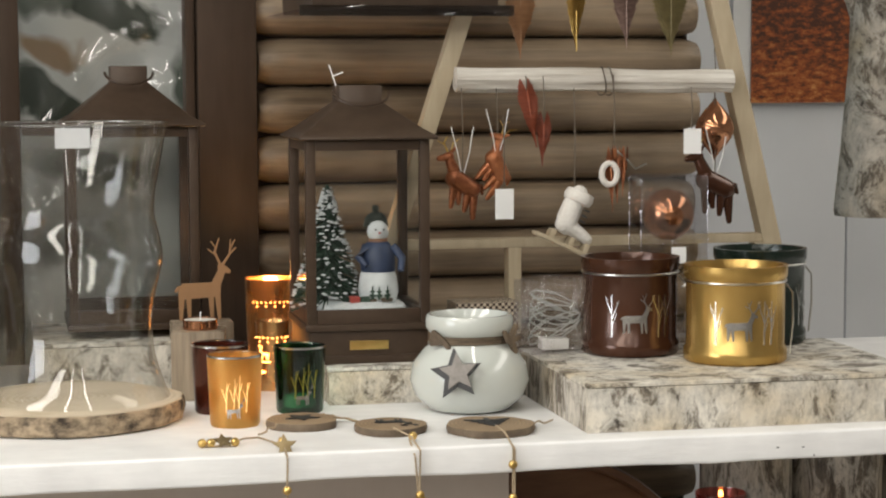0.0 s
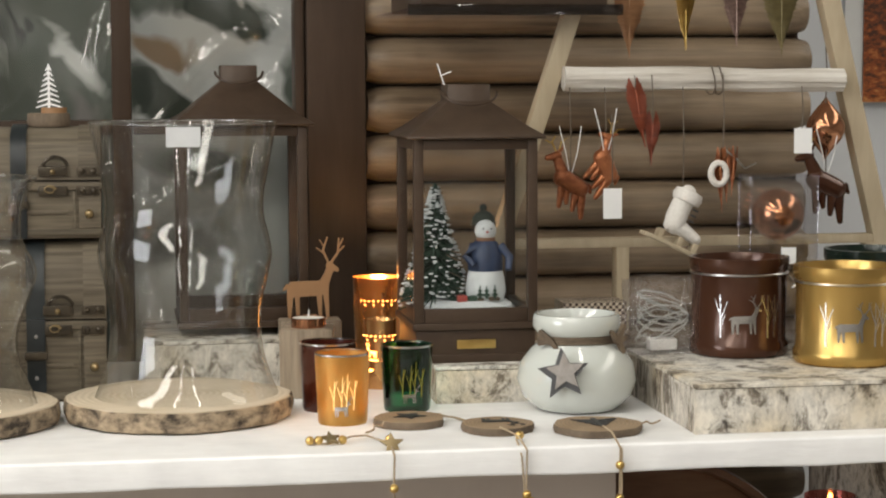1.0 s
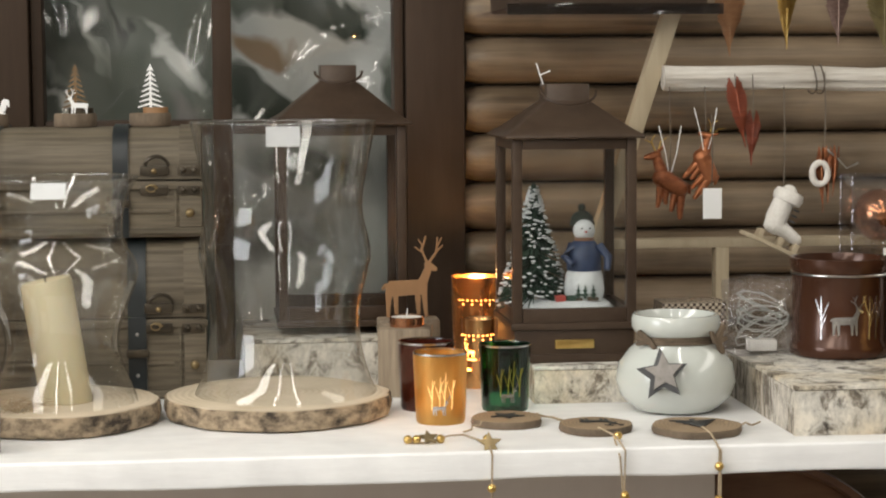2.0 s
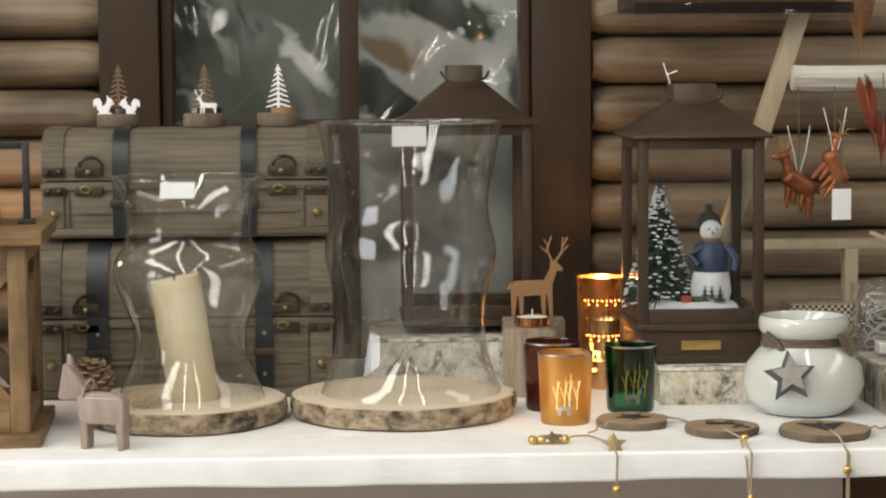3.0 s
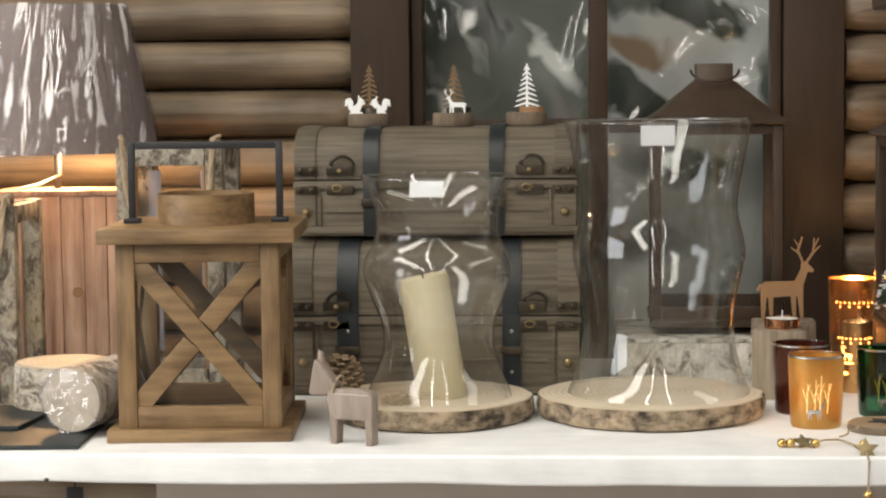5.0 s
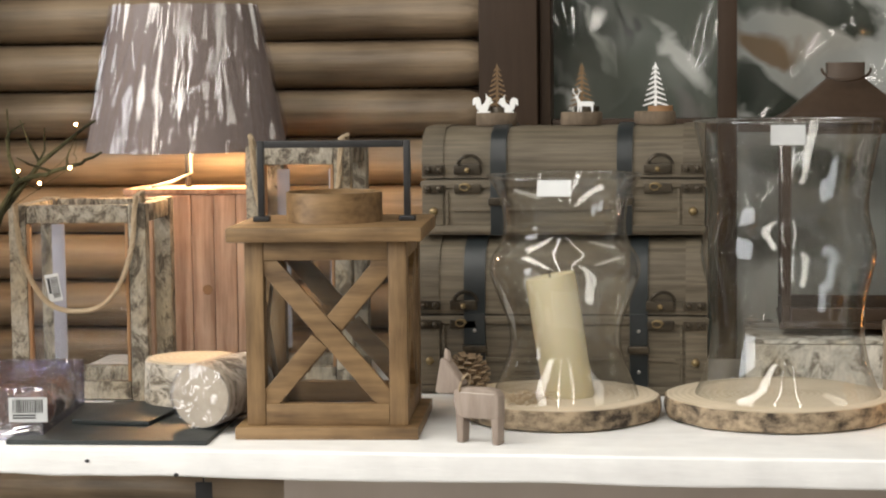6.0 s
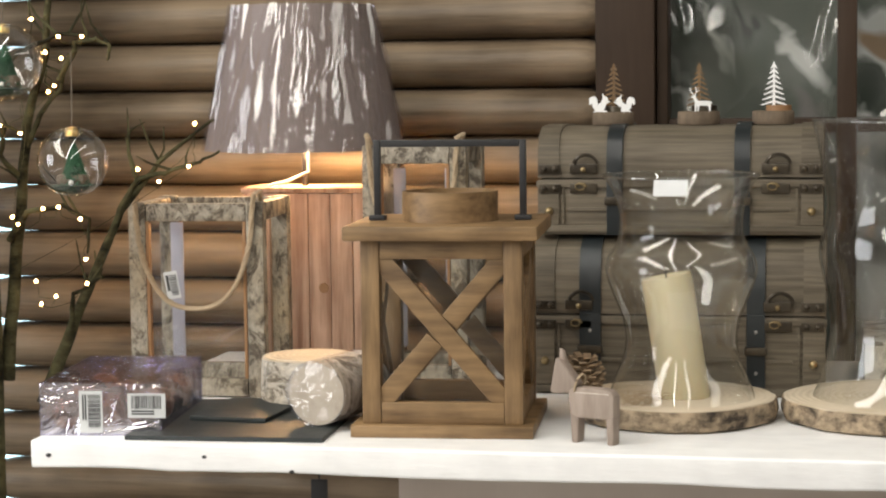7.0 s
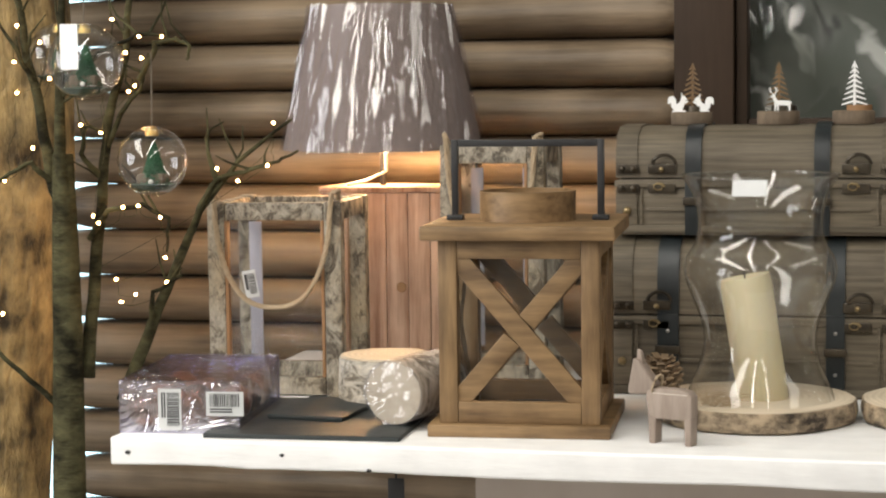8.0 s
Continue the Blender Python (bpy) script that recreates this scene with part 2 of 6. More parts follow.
M_COPPER = grainy("copper_glitter", (0.16, 0.045, 0.016), (0.50, 0.19, 0.08), (120, 120, 120), 0.28, metal=0.6, relief=1.0, distance=0.002)
M_COPPERBALL = grainy("copper_ball", (0.36, 0.16, 0.08), (0.52, 0.26, 0.15), (20, 20, 20), 0.16, metal=0.9, relief=0.05)
M_GOLDLEAF = grainy("old_gold", (0.34, 0.2, 0.05), (0.6, 0.42, 0.14), (80, 80, 80), 0.3, metal=0.9, relief=0.6)
M_SNOW = grainy("snow", (0.46, 0.49, 0.50), (0.68, 0.71, 0.71), (60, 60, 60), 0.7, relief=0.6)
M_NEEDLE = grainy("dark_green_needles", (0.012, 0.03, 0.02), (0.04, 0.08, 0.05), (60, 60, 60), 0.7)
M_BLUE = grainy("blue_coat", (0.010, 0.020, 0.055), (0.026, 0.046, 0.10), (60, 60, 60), 0.5)
M_RED = grainy("dull_red", (0.3, 0.04, 0.03), (0.42, 0.08, 0.06), (60, 60, 60), 0.5)
M_TREE = grainy("dark_green_bark", (0.010, 0.009, 0.004), (0.105, 0.098, 0.048), (30, 30, 70), 0.85, relief=1.0, distance=0.010, big=16, spread=0.55, edge=(0.40, 0.64))
M_SHADE = grainy("taupe_shade_cloth", (0.17, 0.135, 0.12), (0.24, 0.195, 0.175), (150, 150, 150), 0.8)
M_FILM = film("crumpled_clear_wrap", (30, 30, 12), 0.105, 0.05, (0.93, 0.93, 0.97))
M_CLEARBOX = film("clear_plastic_sheet", (9, 9, 9), 0.24, 0.4, (0.90, 0.90, 0.96))
M_GIFTBOX = film("clear_gift_plastic", (4, 4, 4), 0.11, 0.15, (0.96, 0.96, 0.97))
M_THREAD = grainy("dark_thread", (0.09, 0.07, 0.05), (0.16, 0.13, 0.10), (90, 90, 90), 0.9)
M_STUD = grainy("dull_brass", (0.22, 0.16, 0.08), (0.34, 0.26, 0.14), (60, 60, 60), 0.4, metal=0.8)
M_FOLD = film("bright_plastic_fold", (20, 20, 20), 0.16, 0.3, (0.94, 0.94, 1.0))
M_BOXFILM = film("crinkled_box_film", (16, 16, 16), 0.40, 0.8, (0.84, 0.84, 0.97))
M_CABLE = grainy("pale_cable", (0.36, 0.36, 0.33), (0.48, 0.48, 0.44), (60, 60, 60), 0.5)
M_SPARK = glow("fairy_light", (1.0, 0.50, 0.16), 60)
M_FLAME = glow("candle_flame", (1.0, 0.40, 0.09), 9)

for m, level in ((M_STRAP, 0.45), (M_CHEST, 0.25), (M_TRIM, 0.2), (M_METAL, 0.3), (M_LOG, 0.4), (M_TREE, 0.15)):
    m.node_tree.nodes["Principled BSDF"].inputs["Specular IOR Level"].default_value = level

# ---- shapes ----


def part(name, bm, material, parent=None, label="", smooth=True):
    me = bpy.data.meshes.new(name)
    bmesh.ops.recalc_face_normals(bm, faces=bm.faces)
    bm.to_mesh(me)
    bm.free()
    if smooth:
        for p in me.polygons:
            p.use_smooth = True
        me.set_sharp_from_angle(angle=radians(52))
    for m in material if isinstance(material, (list, tuple)) else [material]:
        me.materials.append(m)
    ob = new(name, me)
    ob.parent = parent
    if label:
        ob["label"] = label
    return ob


def thing(name, x, y, z, label, category, turn=0, group=""):
    ob = new(name)
    ob.empty_display_size = 0.02
    ob.matrix_world = pose(x, y, z, 0, 0, turn)
    return tagged(ob, label, category, group)


def box(x0, x1, y0, y1, z0, z1, bevel=0.0, bm=None, m=None, seg=2):
    own = bmesh.new()
    bmesh.ops.create_cube(own, size=1.0, matrix=Matrix.Translation(((x0 + x1) / 2, (y0 + y1) / 2, (z0 + z1) / 2)) @ Matrix.Diagonal((x1 - x0, y1 - y0, z1 - z0, 1)))
    if bevel:
        bmesh.ops.bevel(own, geom=own.edges[:], offset=bevel, segments=seg, profile=0.6, affect="EDGES")
    return merge(own, bm, m)


def merge(own, bm=None, m=None, slot=0):
    if m is not None:
        own.transform(m)
    if slot:
        for fc in own.faces:
            fc.material_index = slot
    if bm is None:
        return own
    me = bpy.data.meshes.new("tmp")
    own.to_mesh(me)
    own.free()
    bm.from_mesh(me)
    bpy.data.meshes.remove(me)
    return bm


def lathe(profile, n=48, bm=None, m=None, wob=0.0, seed=0):
    """Turns (radius, height) points round z; ends with radius 0 close."""
    own = bmesh.new()
    rows_ = []
    for r, z in profile:
        if r < 1e-6:
            rows_.append([own.verts.new((0, 0, z))])
        else:
            ring = []
            for i in range(n):
                a = 2 * math.pi * i / n
                k = 1 + wob * noise.noise((math.cos(a) * 1.6 + seed, math.sin(a) * 1.6, seed * 1.7))
                k += wob * 0.35 * noise.noise((math.cos(a) * 6 + seed, math.sin(a) * 6, z * 9))
                ring.append(own.verts.new((r * k * math.cos(a), r * k * math.sin(a), z)))
            rows_.append(ring)
    for a, b in zip(rows_, rows_[1:]):
        if len(a) == 1 and len(b) == 1:
            continue
        for i in range(n):
            j = (i + 1) % n
            if len(a) == 1:
                own.faces.new((a[0], b[i], b[j]))
            elif len(b) == 1:
                own.faces.new((a[i], a[j], b[0]))
            else:
                own.faces.new((a[i], a[j], b[j], b[i]))
    return merge(own, bm, m)


def tube(points, r0, r1=None, n=8, bm=None, m=None):
    """A round rod along points, tapered from r0 to r1."""
    own = bmesh.new()
    pts = [Vector(p) for p in points]
    r1 = r0 if r1 is None else r1
    prev, side = [], Vector((0.31, 0.47, 0.83))
    for i, p in enumerate(pts):
        d = (pts[min(i + 1, len(pts) - 1)] - pts[max(i - 1, 0)]).normalized()
        u = d.cross(side)
        if u.length < 0.05:
            u = d.cross(Vector((1, 0, 0)))
        u.normalize()
        v = d.cross(u)
        side = v.cross(d) * 0 + side
        r = r0 + (r1 - r0) * i / max(1, len(pts) - 1)
        ring = [own.verts.new(p + u * (r * math.cos(2 * math.pi * k / n)) + v * (r * math.sin(2 * math.pi * k / n))) for k in range(n)]
        if prev:
            for k in range(n):
                own.faces.new((prev[k], prev[(k + 1) % n], ring[(k + 1) % n], ring[k]))
        else:
            own.faces.new(ring[::-1])
        prev = ring
    own.faces.new(prev)
    return merge(own, bm, m)


def bent(a, b, sag=0.0, n=9, wig=0.0, seed=0):
    """Points from a to b that sag in z and wander a little."""
    a, b, out = Vector(a), Vector(b), []
    for i in range(n):
        k = i / (n - 1)
        p = a.lerp(b, k)
        p.z -= sag * 4 * k * (1 - k)
        if wig:
            p += Vector([wig * noise.noise((k * 3.1 + seed, j * 9.2 + seed, 0.3)) * min(1, 4 * k) for j in range(3)])
        out.append(p)
    return out


def flat(strokes, thick, bm=None, m=None):
    """A sawn silhouette in the xz plane: tapered rounded strokes (x0, z0, x1, z1, r0, r1)."""
    own = bmesh.new()
    for i, (x0, z0, x1, z1, r0, r1) in enumerate(strokes):
        one, half = bmesh.new(), thick * (0.5 - 0.011 * i)
        for x, z, r in ((x0, z0, r0), (x1, z1, r1)):
            for k in range(8):
                a = 2 * math.pi * (k + 0.5) / 8
                for y in (-half, half):
                    one.verts.new((x + r * math.cos(a), y, z + r * math.sin(a)))
        bmesh.ops.convex_hull(one, input=one.verts[:])
        merge(one, own)
    return merge(own, bm, m)


def ball(r, place=(0, 0, 0), sub=2, bm=None, squash=(1, 1, 1)):
    own = bmesh.new()
    bmesh.ops.create_icosphere(own, subdivisions=sub, radius=r)
    return merge(own, bm, Matrix.Translation(place) @ Matrix.Diagonal((*squash, 1)))

# ---- the setting ----
TABLE, FRONT = 0.80, 2.395
floor = part("floor", box(-5, 5, -6, 7, -0.1, 0), M_FLOOR)
tagged(floor, "plain grey shop floor", "floor", kind="structure")
ceiling = part("ceiling", box(-5, 5, -6, 7, 3.0, 3.1), M_CEIL)
tagged(ceiling, "pale shop ceiling", "ceiling", kind="structure")
for nm, args in (("wall_south", (-5, 5, -6.1, -6)), ("wall_west", (-5.1, -5, -6, 7)), ("wall_east", (5, 5.1, -6, 7)), ("wall_north", (-5, 5, 7, 7.1))):
    tagged(part(nm, box(*args, 0, 3.0), M_DARKWALL), "plain beige shop wall", "wall", kind="structure")

# log hut wall: half-round logs stacked on a backing board, left and right of a window
LOG, SEAM = 0.0812, 1.242


def log_mesh(x0, x1, seed):
    bm = bmesh.new()
    n, along = 14, max(6, int((x1 - x0) / 0.02))
    rows_ = []
    for i in range(along + 1):
        x = x0 + (x1 - x0) * i / along
        k = (0.82, 0.96, 1.0)[min(i, along - i, 2)]
        if x0 < -1 and i < 5:
            k = (0.82, 0.93, 0.975, 0.99, 1.0)[i]
        ring = []
        for j in range(n + 1):
            a = math.pi * j / n
            bulge = 1 + 0.035 * noise.noise((x * 2.2, a * 1.2, seed * 3.1))
            ring.append(bm.verts.new((x, -0.056 * math.sin(a) ** 0.9 * bulge * k, 0.0405 * math.cos(a) * k)))
        rows_.append(ring)
    for a, b in zip(rows_, rows_[1:]):
        for j in range(n):
            bm.faces.new((a[j], a[j + 1], b[j + 1], b[j]))
    bm.faces.new(rows_[0])
    bm.faces.new(rows_[-1])
    return bm


WALL_Y = 3.335
for nm, x0, x1 in (("wall_log_left", -1.535, -0.405), ("wall_log_right", 0.402, 1.165)):
    back = part(nm, box(x0 + (0.13 if x0 < -1 else 0.005), x1 - 0.005, WALL_Y, WALL_Y + 0.04, 0, 2.2), M_TRIM)
    tagged(back, "hut wall of stacked brown half-round logs", "log wall", kind="structure")
    for i in range(-14, 12):
        lg = part("log", log_mesh(x0 + (random.uniform(0.0, 0.06) if x0 < -1 else random.uniform(-0.006, 0.004)), x1 + random.uniform(-0.004, 0.006), i + x0), M_LOG, back)
        lg.location = (0, WALL_Y, SEAM + LOG * (i + 0.5))

window = tagged(new("window_1"), "dark brown hut window with crumpled foil behind its panes", "window", kind="structure")
for x0, x1 in ((-0.402, -0.305), (0.303, 0.400)):
    w = part("window_frame", box(x0, x1, 3.275, 3.37, 0.5, 2.2, 0.004), M_TRIM, window)
for x0, x1 in ((-0.303, -0.285), (0.285, 0.301)):
    part("window_frame", box(x0, x1, 3.295, 3.36, 0.5, 2.2, 0.003), M_TRIM, window)
part("mullion", box(-0.013, 0.019, 3.30, 3.35, 0.5, 2.2, 0.004), M_TRIM, window)
part("rail", box(-0.284, -0.014, 3.302, 3.348, 1.164, 1.188, 0.003), M_TRIM, window)
part("rail", box(0.020, 0.284, 3.302, 3.348, 1.164, 1.188, 0.003), M_TRIM, window)


def foil():
    bm = bmesh.new()
    nx, nz = 90, 120
    grid = []
    for i in range(nx + 1):
        col = []
        for j in range(nz + 1):
            x, z = -0.31 + 0.62 * i / nx, 0.5 + 1.5 * j / nz
            v = Vector((x * 2.2, z * 2.2, 4.3))
            warp = 0.5 * noise.noise(v * 1.3)
            fold = abs(noise.noise(Vector((x * 3.4 + z * 2.0 + warp, 0.8 * z, 1.0)))) - 0.6 * abs(noise.noise(Vector((x * 2.6 - z * 3.4 + warp, 0.6 * x, 6.0))))
            y = 0.03 * noise.noise(v) + 0.05 * fold + 0.001 * noise.noise(v * 7)
            col.append(bm.verts.new((x, 3.41 + y, z)))
        grid.append(col)
    for i in range(nx):
        for j in range(nz):
            bm.faces.new((grid[i][j], grid[i + 1][j], grid[i + 1][j + 1], grid[i][j + 1]))
    return bm


def blotched(name, left, right, blots):
    """Foil sheet behind the film: sheen and dark folds painted as large soft-edged patches (x, z, half width, half
    height, turn, softness, colour).
    """
    m, t, b = shader(name)
    c = t.nodes.new("ShaderNodeTexCoord").outputs["Object"]
    n = node(t, "ShaderNodeTexNoise", Scale=8.0, Detail=3.0, Roughness=0.5, Distortion=0.6)
    t.links.new(c, n.inputs["Vector"])
    off = t.nodes.new("ShaderNodeVectorMath")
    off.operation = "MULTIPLY_ADD"
    off.inputs[1].default_value = (0.14, 0.0, 0.14)
    t.links.new(n.outputs["Color"], off.inputs[0])
    t.links.new(c, off.inputs[2])
    sep = t.nodes.new("ShaderNodeSeparateXYZ")
    t.links.new(c, sep.inputs[0])
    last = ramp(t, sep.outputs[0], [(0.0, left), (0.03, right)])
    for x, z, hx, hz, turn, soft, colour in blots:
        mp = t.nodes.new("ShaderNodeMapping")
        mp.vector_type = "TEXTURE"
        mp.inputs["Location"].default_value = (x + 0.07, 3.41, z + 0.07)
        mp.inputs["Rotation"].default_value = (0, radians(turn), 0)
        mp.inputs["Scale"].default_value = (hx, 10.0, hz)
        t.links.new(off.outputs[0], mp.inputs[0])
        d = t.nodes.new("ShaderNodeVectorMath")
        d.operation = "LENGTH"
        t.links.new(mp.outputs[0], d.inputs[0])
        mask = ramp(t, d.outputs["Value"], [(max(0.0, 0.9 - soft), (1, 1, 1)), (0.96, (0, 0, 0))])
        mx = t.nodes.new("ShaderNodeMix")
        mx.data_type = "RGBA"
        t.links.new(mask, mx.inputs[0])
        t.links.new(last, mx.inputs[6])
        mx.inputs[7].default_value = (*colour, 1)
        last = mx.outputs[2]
    t.links.new(last, b.inputs["Base Color"])
    b.inputs["Roughness"].default_value = 0.22
    return m


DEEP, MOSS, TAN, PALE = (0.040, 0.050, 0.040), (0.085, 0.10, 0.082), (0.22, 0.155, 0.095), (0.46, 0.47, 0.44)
# Paler right half and pale streaks are reflections put into the colour.
M_FOIL = blotched("sheen_painted_foil", (0.10, 0.112, 0.095), (0.40, 0.41, 0.385), [
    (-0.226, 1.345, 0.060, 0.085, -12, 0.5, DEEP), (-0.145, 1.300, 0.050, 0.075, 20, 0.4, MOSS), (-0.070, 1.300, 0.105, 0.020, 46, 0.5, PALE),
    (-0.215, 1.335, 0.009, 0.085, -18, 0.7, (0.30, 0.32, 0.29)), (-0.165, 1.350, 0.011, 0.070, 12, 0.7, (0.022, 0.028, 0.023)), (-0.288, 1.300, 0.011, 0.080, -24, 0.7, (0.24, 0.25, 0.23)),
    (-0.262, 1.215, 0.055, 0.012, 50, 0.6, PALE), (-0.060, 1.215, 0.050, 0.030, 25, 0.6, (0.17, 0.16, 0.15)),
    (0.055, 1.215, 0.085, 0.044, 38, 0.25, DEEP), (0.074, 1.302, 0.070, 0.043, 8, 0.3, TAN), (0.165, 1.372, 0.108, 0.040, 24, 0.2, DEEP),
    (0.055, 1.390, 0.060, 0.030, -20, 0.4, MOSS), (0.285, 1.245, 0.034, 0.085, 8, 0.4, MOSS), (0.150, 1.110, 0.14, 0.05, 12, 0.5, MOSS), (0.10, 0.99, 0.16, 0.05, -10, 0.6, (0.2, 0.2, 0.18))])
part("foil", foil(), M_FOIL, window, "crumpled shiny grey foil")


def cling():
    """Clear film stretched behind the bars, with a few long sharp creases."""
    bm = bmesh.new()
    nx, nz = 110, 90
    grid = []
    for i in range(nx + 1):
        col = []
        for j in range(nz + 1):
            x, z = -0.31 + 0.62 * i / nx, 0.85 + 0.75 * j / nz
            w = noise.noise((x * 3.0, z * 3.0, 2.0))
            y = 0.006 * noise.noise((x * 5, z * 5, 8.0))
            for ax, az, amp, ph in ((6.0, 4.6, 0.014, 0.3), (-3.4, 5.2, 0.012, 4.1), (8.0, 1.8, 0.008, 7.7)):
                y += amp * (1 - abs(noise.noise((x * ax + z * az + 1.4 * w, ph, 0.5 * w)))) ** 5
            col.append(bm.verts.new((x, 3.362 - y, z)))
        grid.append(col)
    for i in range(nx):
        for j in range(nz):
            bm.faces.new((grid[i][j], grid[i + 1][j], grid[i + 1][j + 1], grid[i][j + 1]))
    return bm


part("clear_film", cling(), film("window_film", (2, 2, 2), 0.07, 0.0, (0.97, 0.97, 0.97)), window, "clear creased film behind the window bars").visible_shadow = False
part("backing", box(-0.40, 0.40, 3.48, 3.50, 0.3, 2.2), M_TRIM, window)

# far right: pale panel wall with a poster
tagged(part("wall_panel", box(1.0, 1.862, 4.25, 4.30, 0, 2.6, 0.003), M_GREYWALL), "pale grey panel wall", "wall", kind="structure")
east = part("wall_panel", box(1.866, 3.6, 4.25, 4.30, 0, 2.6, 0.002), M_GREYWALL)
tagged(east, "pale grey panel wall", "wall", kind="structure")

# the display table: thick white board on a beige base
table = thing("display_table", 0.15, 2.80, 0, "white-painted thick wooden display table on a beige base", "table")


def board():
    bm = box(-1.18, 1.65, -0.405, 0.44, TABLE - 0.036, TABLE, 0.004, seg=3)
    bmesh.ops.subdivide_edges(bm, edges=[e for e in bm.edges if e.calc_length() > 0.4], cuts=60, use_grid_fill=True)
    for v in bm.verts:
        if v.co.z < TABLE - 0.01:
            v.co.z += 0.0022 * noise.noise((v.co.x * 9, v.co.y * 9, 0)) + 0.0018 * noise.noise((v.co.x * 34, v.co.y * 9, 3))
        v.co.y += 0.002 * noise.noise((v.co.x * 7, 3, v.co.z * 20)) if v.co.y < -0.39 else 0
    return bm


part("tabletop", board(), M_WHITE, table, "white-painted board with chipped edge")
part("base_panel", box(-0.735, 0.50, -0.22, 0.30, 0.0, TABLE - 0.04, 0.003), M_BEIGE, table, "beige board base")
for x, z, r in ((-1.155, 0.781, 0.003), (-0.945, 0.784, 0.0025), (0.81, 0.780, 0.0015), (0.845, 0.779, 0.0013), (0.86, 0.768, 0.0011), (-0.83, 0.768, 0.0026)):
    part("nail_hole", ball(r, (x, -0.4055, z), 1, squash=(1.5, 0.35, 1)), M_INK, table, "dark nail hole")
hk = thing("black_hook", -0.665, 2.47, TABLE - 0.036, "small black tag hanging below the table edge", "hook")
part("cord", tube([(0, 0, 0.0), (0, 0, -0.02)], 0.0012, n=6), M_BLACK, hk)
part("tag", box(-0.011, 0.011, -0.002, 0.002, -0.07, -0.02, 0.0015), M_BLACK, hk)

# ---- things on the right of the table ----


def birch_box(name, x0, x1, y0, y1, z0, z1, label):
    t = thing(name, (x0 + x1) / 2, (y0 + y1) / 2, z0, label, "birch box")
    hx, hy, h = (x1 - x0) / 2, (y1 - y0) / 2, z1 - z0
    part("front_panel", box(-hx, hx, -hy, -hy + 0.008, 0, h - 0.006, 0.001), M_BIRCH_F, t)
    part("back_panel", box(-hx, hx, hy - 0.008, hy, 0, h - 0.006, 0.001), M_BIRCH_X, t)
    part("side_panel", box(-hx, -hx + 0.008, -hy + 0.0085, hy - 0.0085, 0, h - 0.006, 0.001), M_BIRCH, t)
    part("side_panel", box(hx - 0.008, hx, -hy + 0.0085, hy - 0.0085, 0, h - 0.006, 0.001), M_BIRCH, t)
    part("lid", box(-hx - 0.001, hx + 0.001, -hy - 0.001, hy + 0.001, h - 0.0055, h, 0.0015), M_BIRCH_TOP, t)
    return t


birch_box("birch_bark_box", 0.718, 1.190, 2.44, 2.79, TABLE, 0.864, "low box covered in white birch bark under the mugs")
birch_box("birch_bark_plinth", 0.430, 0.640, 2.733, 2.98, TABLE, 0.853, "white birch-bark plinth under the snowman lantern")
birch_box("birch_bark_stand", 0.030, 0.262, 2.93, 3.18, TABLE, 0.872, "white birch-bark stand under the brown lantern")


def metal_glass(name, colour, rough=0.3, metal=0.7, see=0.0):
    m = grainy(name, [c * 0.6 for c in colour], [c * 1.05 for c in colour], (36, 36, 9), rough, metal=metal, relief=0.35)
    m.node_tree.nodes["Principled BSDF"].inputs["Transmission Weight"].default_value = see
    return m


M_MUGBROWN = metal_glass("brown_frosted_glass", (0.080, 0.032, 0.017), 0.18, 0.3)
M_MUGGOLD = lit_shell("gold_frosted_glass", (0.44, 0.27, 0.075), (0.74, 0.50, 0.17), 0.12, 0.27, (30, 30, 6))
M_MUGGREEN = metal_glass("dark_green_glass", (0.012, 0.022, 0.016), 0.2, 0.1)
M_SILVER = grainy("silver_print", (0.5, 0.5, 0.5), (0.75, 0.75, 0.74), (200, 200, 200), 0.18, metal=1.0, relief=0.4)
M_WIRE = grainy("bright_wire", (0.5, 0.49, 0.46), (0.65, 0.64, 0.6), (60, 60, 60), 0.3, metal=1.0, relief=0.1)


def on_round(bm, r, turn):
    """Bends a flat silhouette (xz plane) round a cylinder of radius r."""
    bmesh.ops.triangulate(bm, faces=bm.faces[:])
    bmesh.ops.subdivide_edges(bm, edges=[e for e in bm.edges if abs(e.verts[0].co.x - e.verts[1].co.x) > 0.003], cuts=3)
    for v in bm.verts:
        a = v.co.x / r + turn
        k = r + (-v.co.y)
        v.co = Vector((k * math.sin(a), -k * math.cos(a), v.co.z))
    return bm


DEER = [(-0.3, 0.42, 0.25, 0.44, 0.13, 0.12), (0.25, 0.46, 0.40, 0.75, 0.09, 0.06), (0.38, 0.78, 0.52, 0.72, 0.07, 0.035),
        (-0.36, 0.4, -0.38, 0.0, 0.07, 0.03), (-0.24, 0.4, -0.22, 0.0, 0.06, 0.03), (0.18, 0.4, 0.2, 0.0, 0.06, 0.03), (0.3, 0.4, 0.34, 0.0, 0.06, 0.03),
        (0.36, 0.83, 0.26, 1.02, 0.022, 0.018), (0.26, 1.02, 0.34, 1.22, 0.018, 0.012), (0.27, 0.98, 0.14, 1.06, 0.016, 0.01), (0.28, 1.08, 0.2, 1.18, 0.014, 0.01),
        (0.42, 0.84, 0.54, 0.98, 0.022, 0.018), (0.54, 0.98, 0.56, 1.2, 0.018, 0.012), (0.53, 0.98, 0.66, 1.08, 0.016, 0.01), (0.55, 1.06, 0.64, 1.2, 0.014, 0.01),
        (-0.42, 0.48, -0.48, 0.42, 0.03, 0.02)]


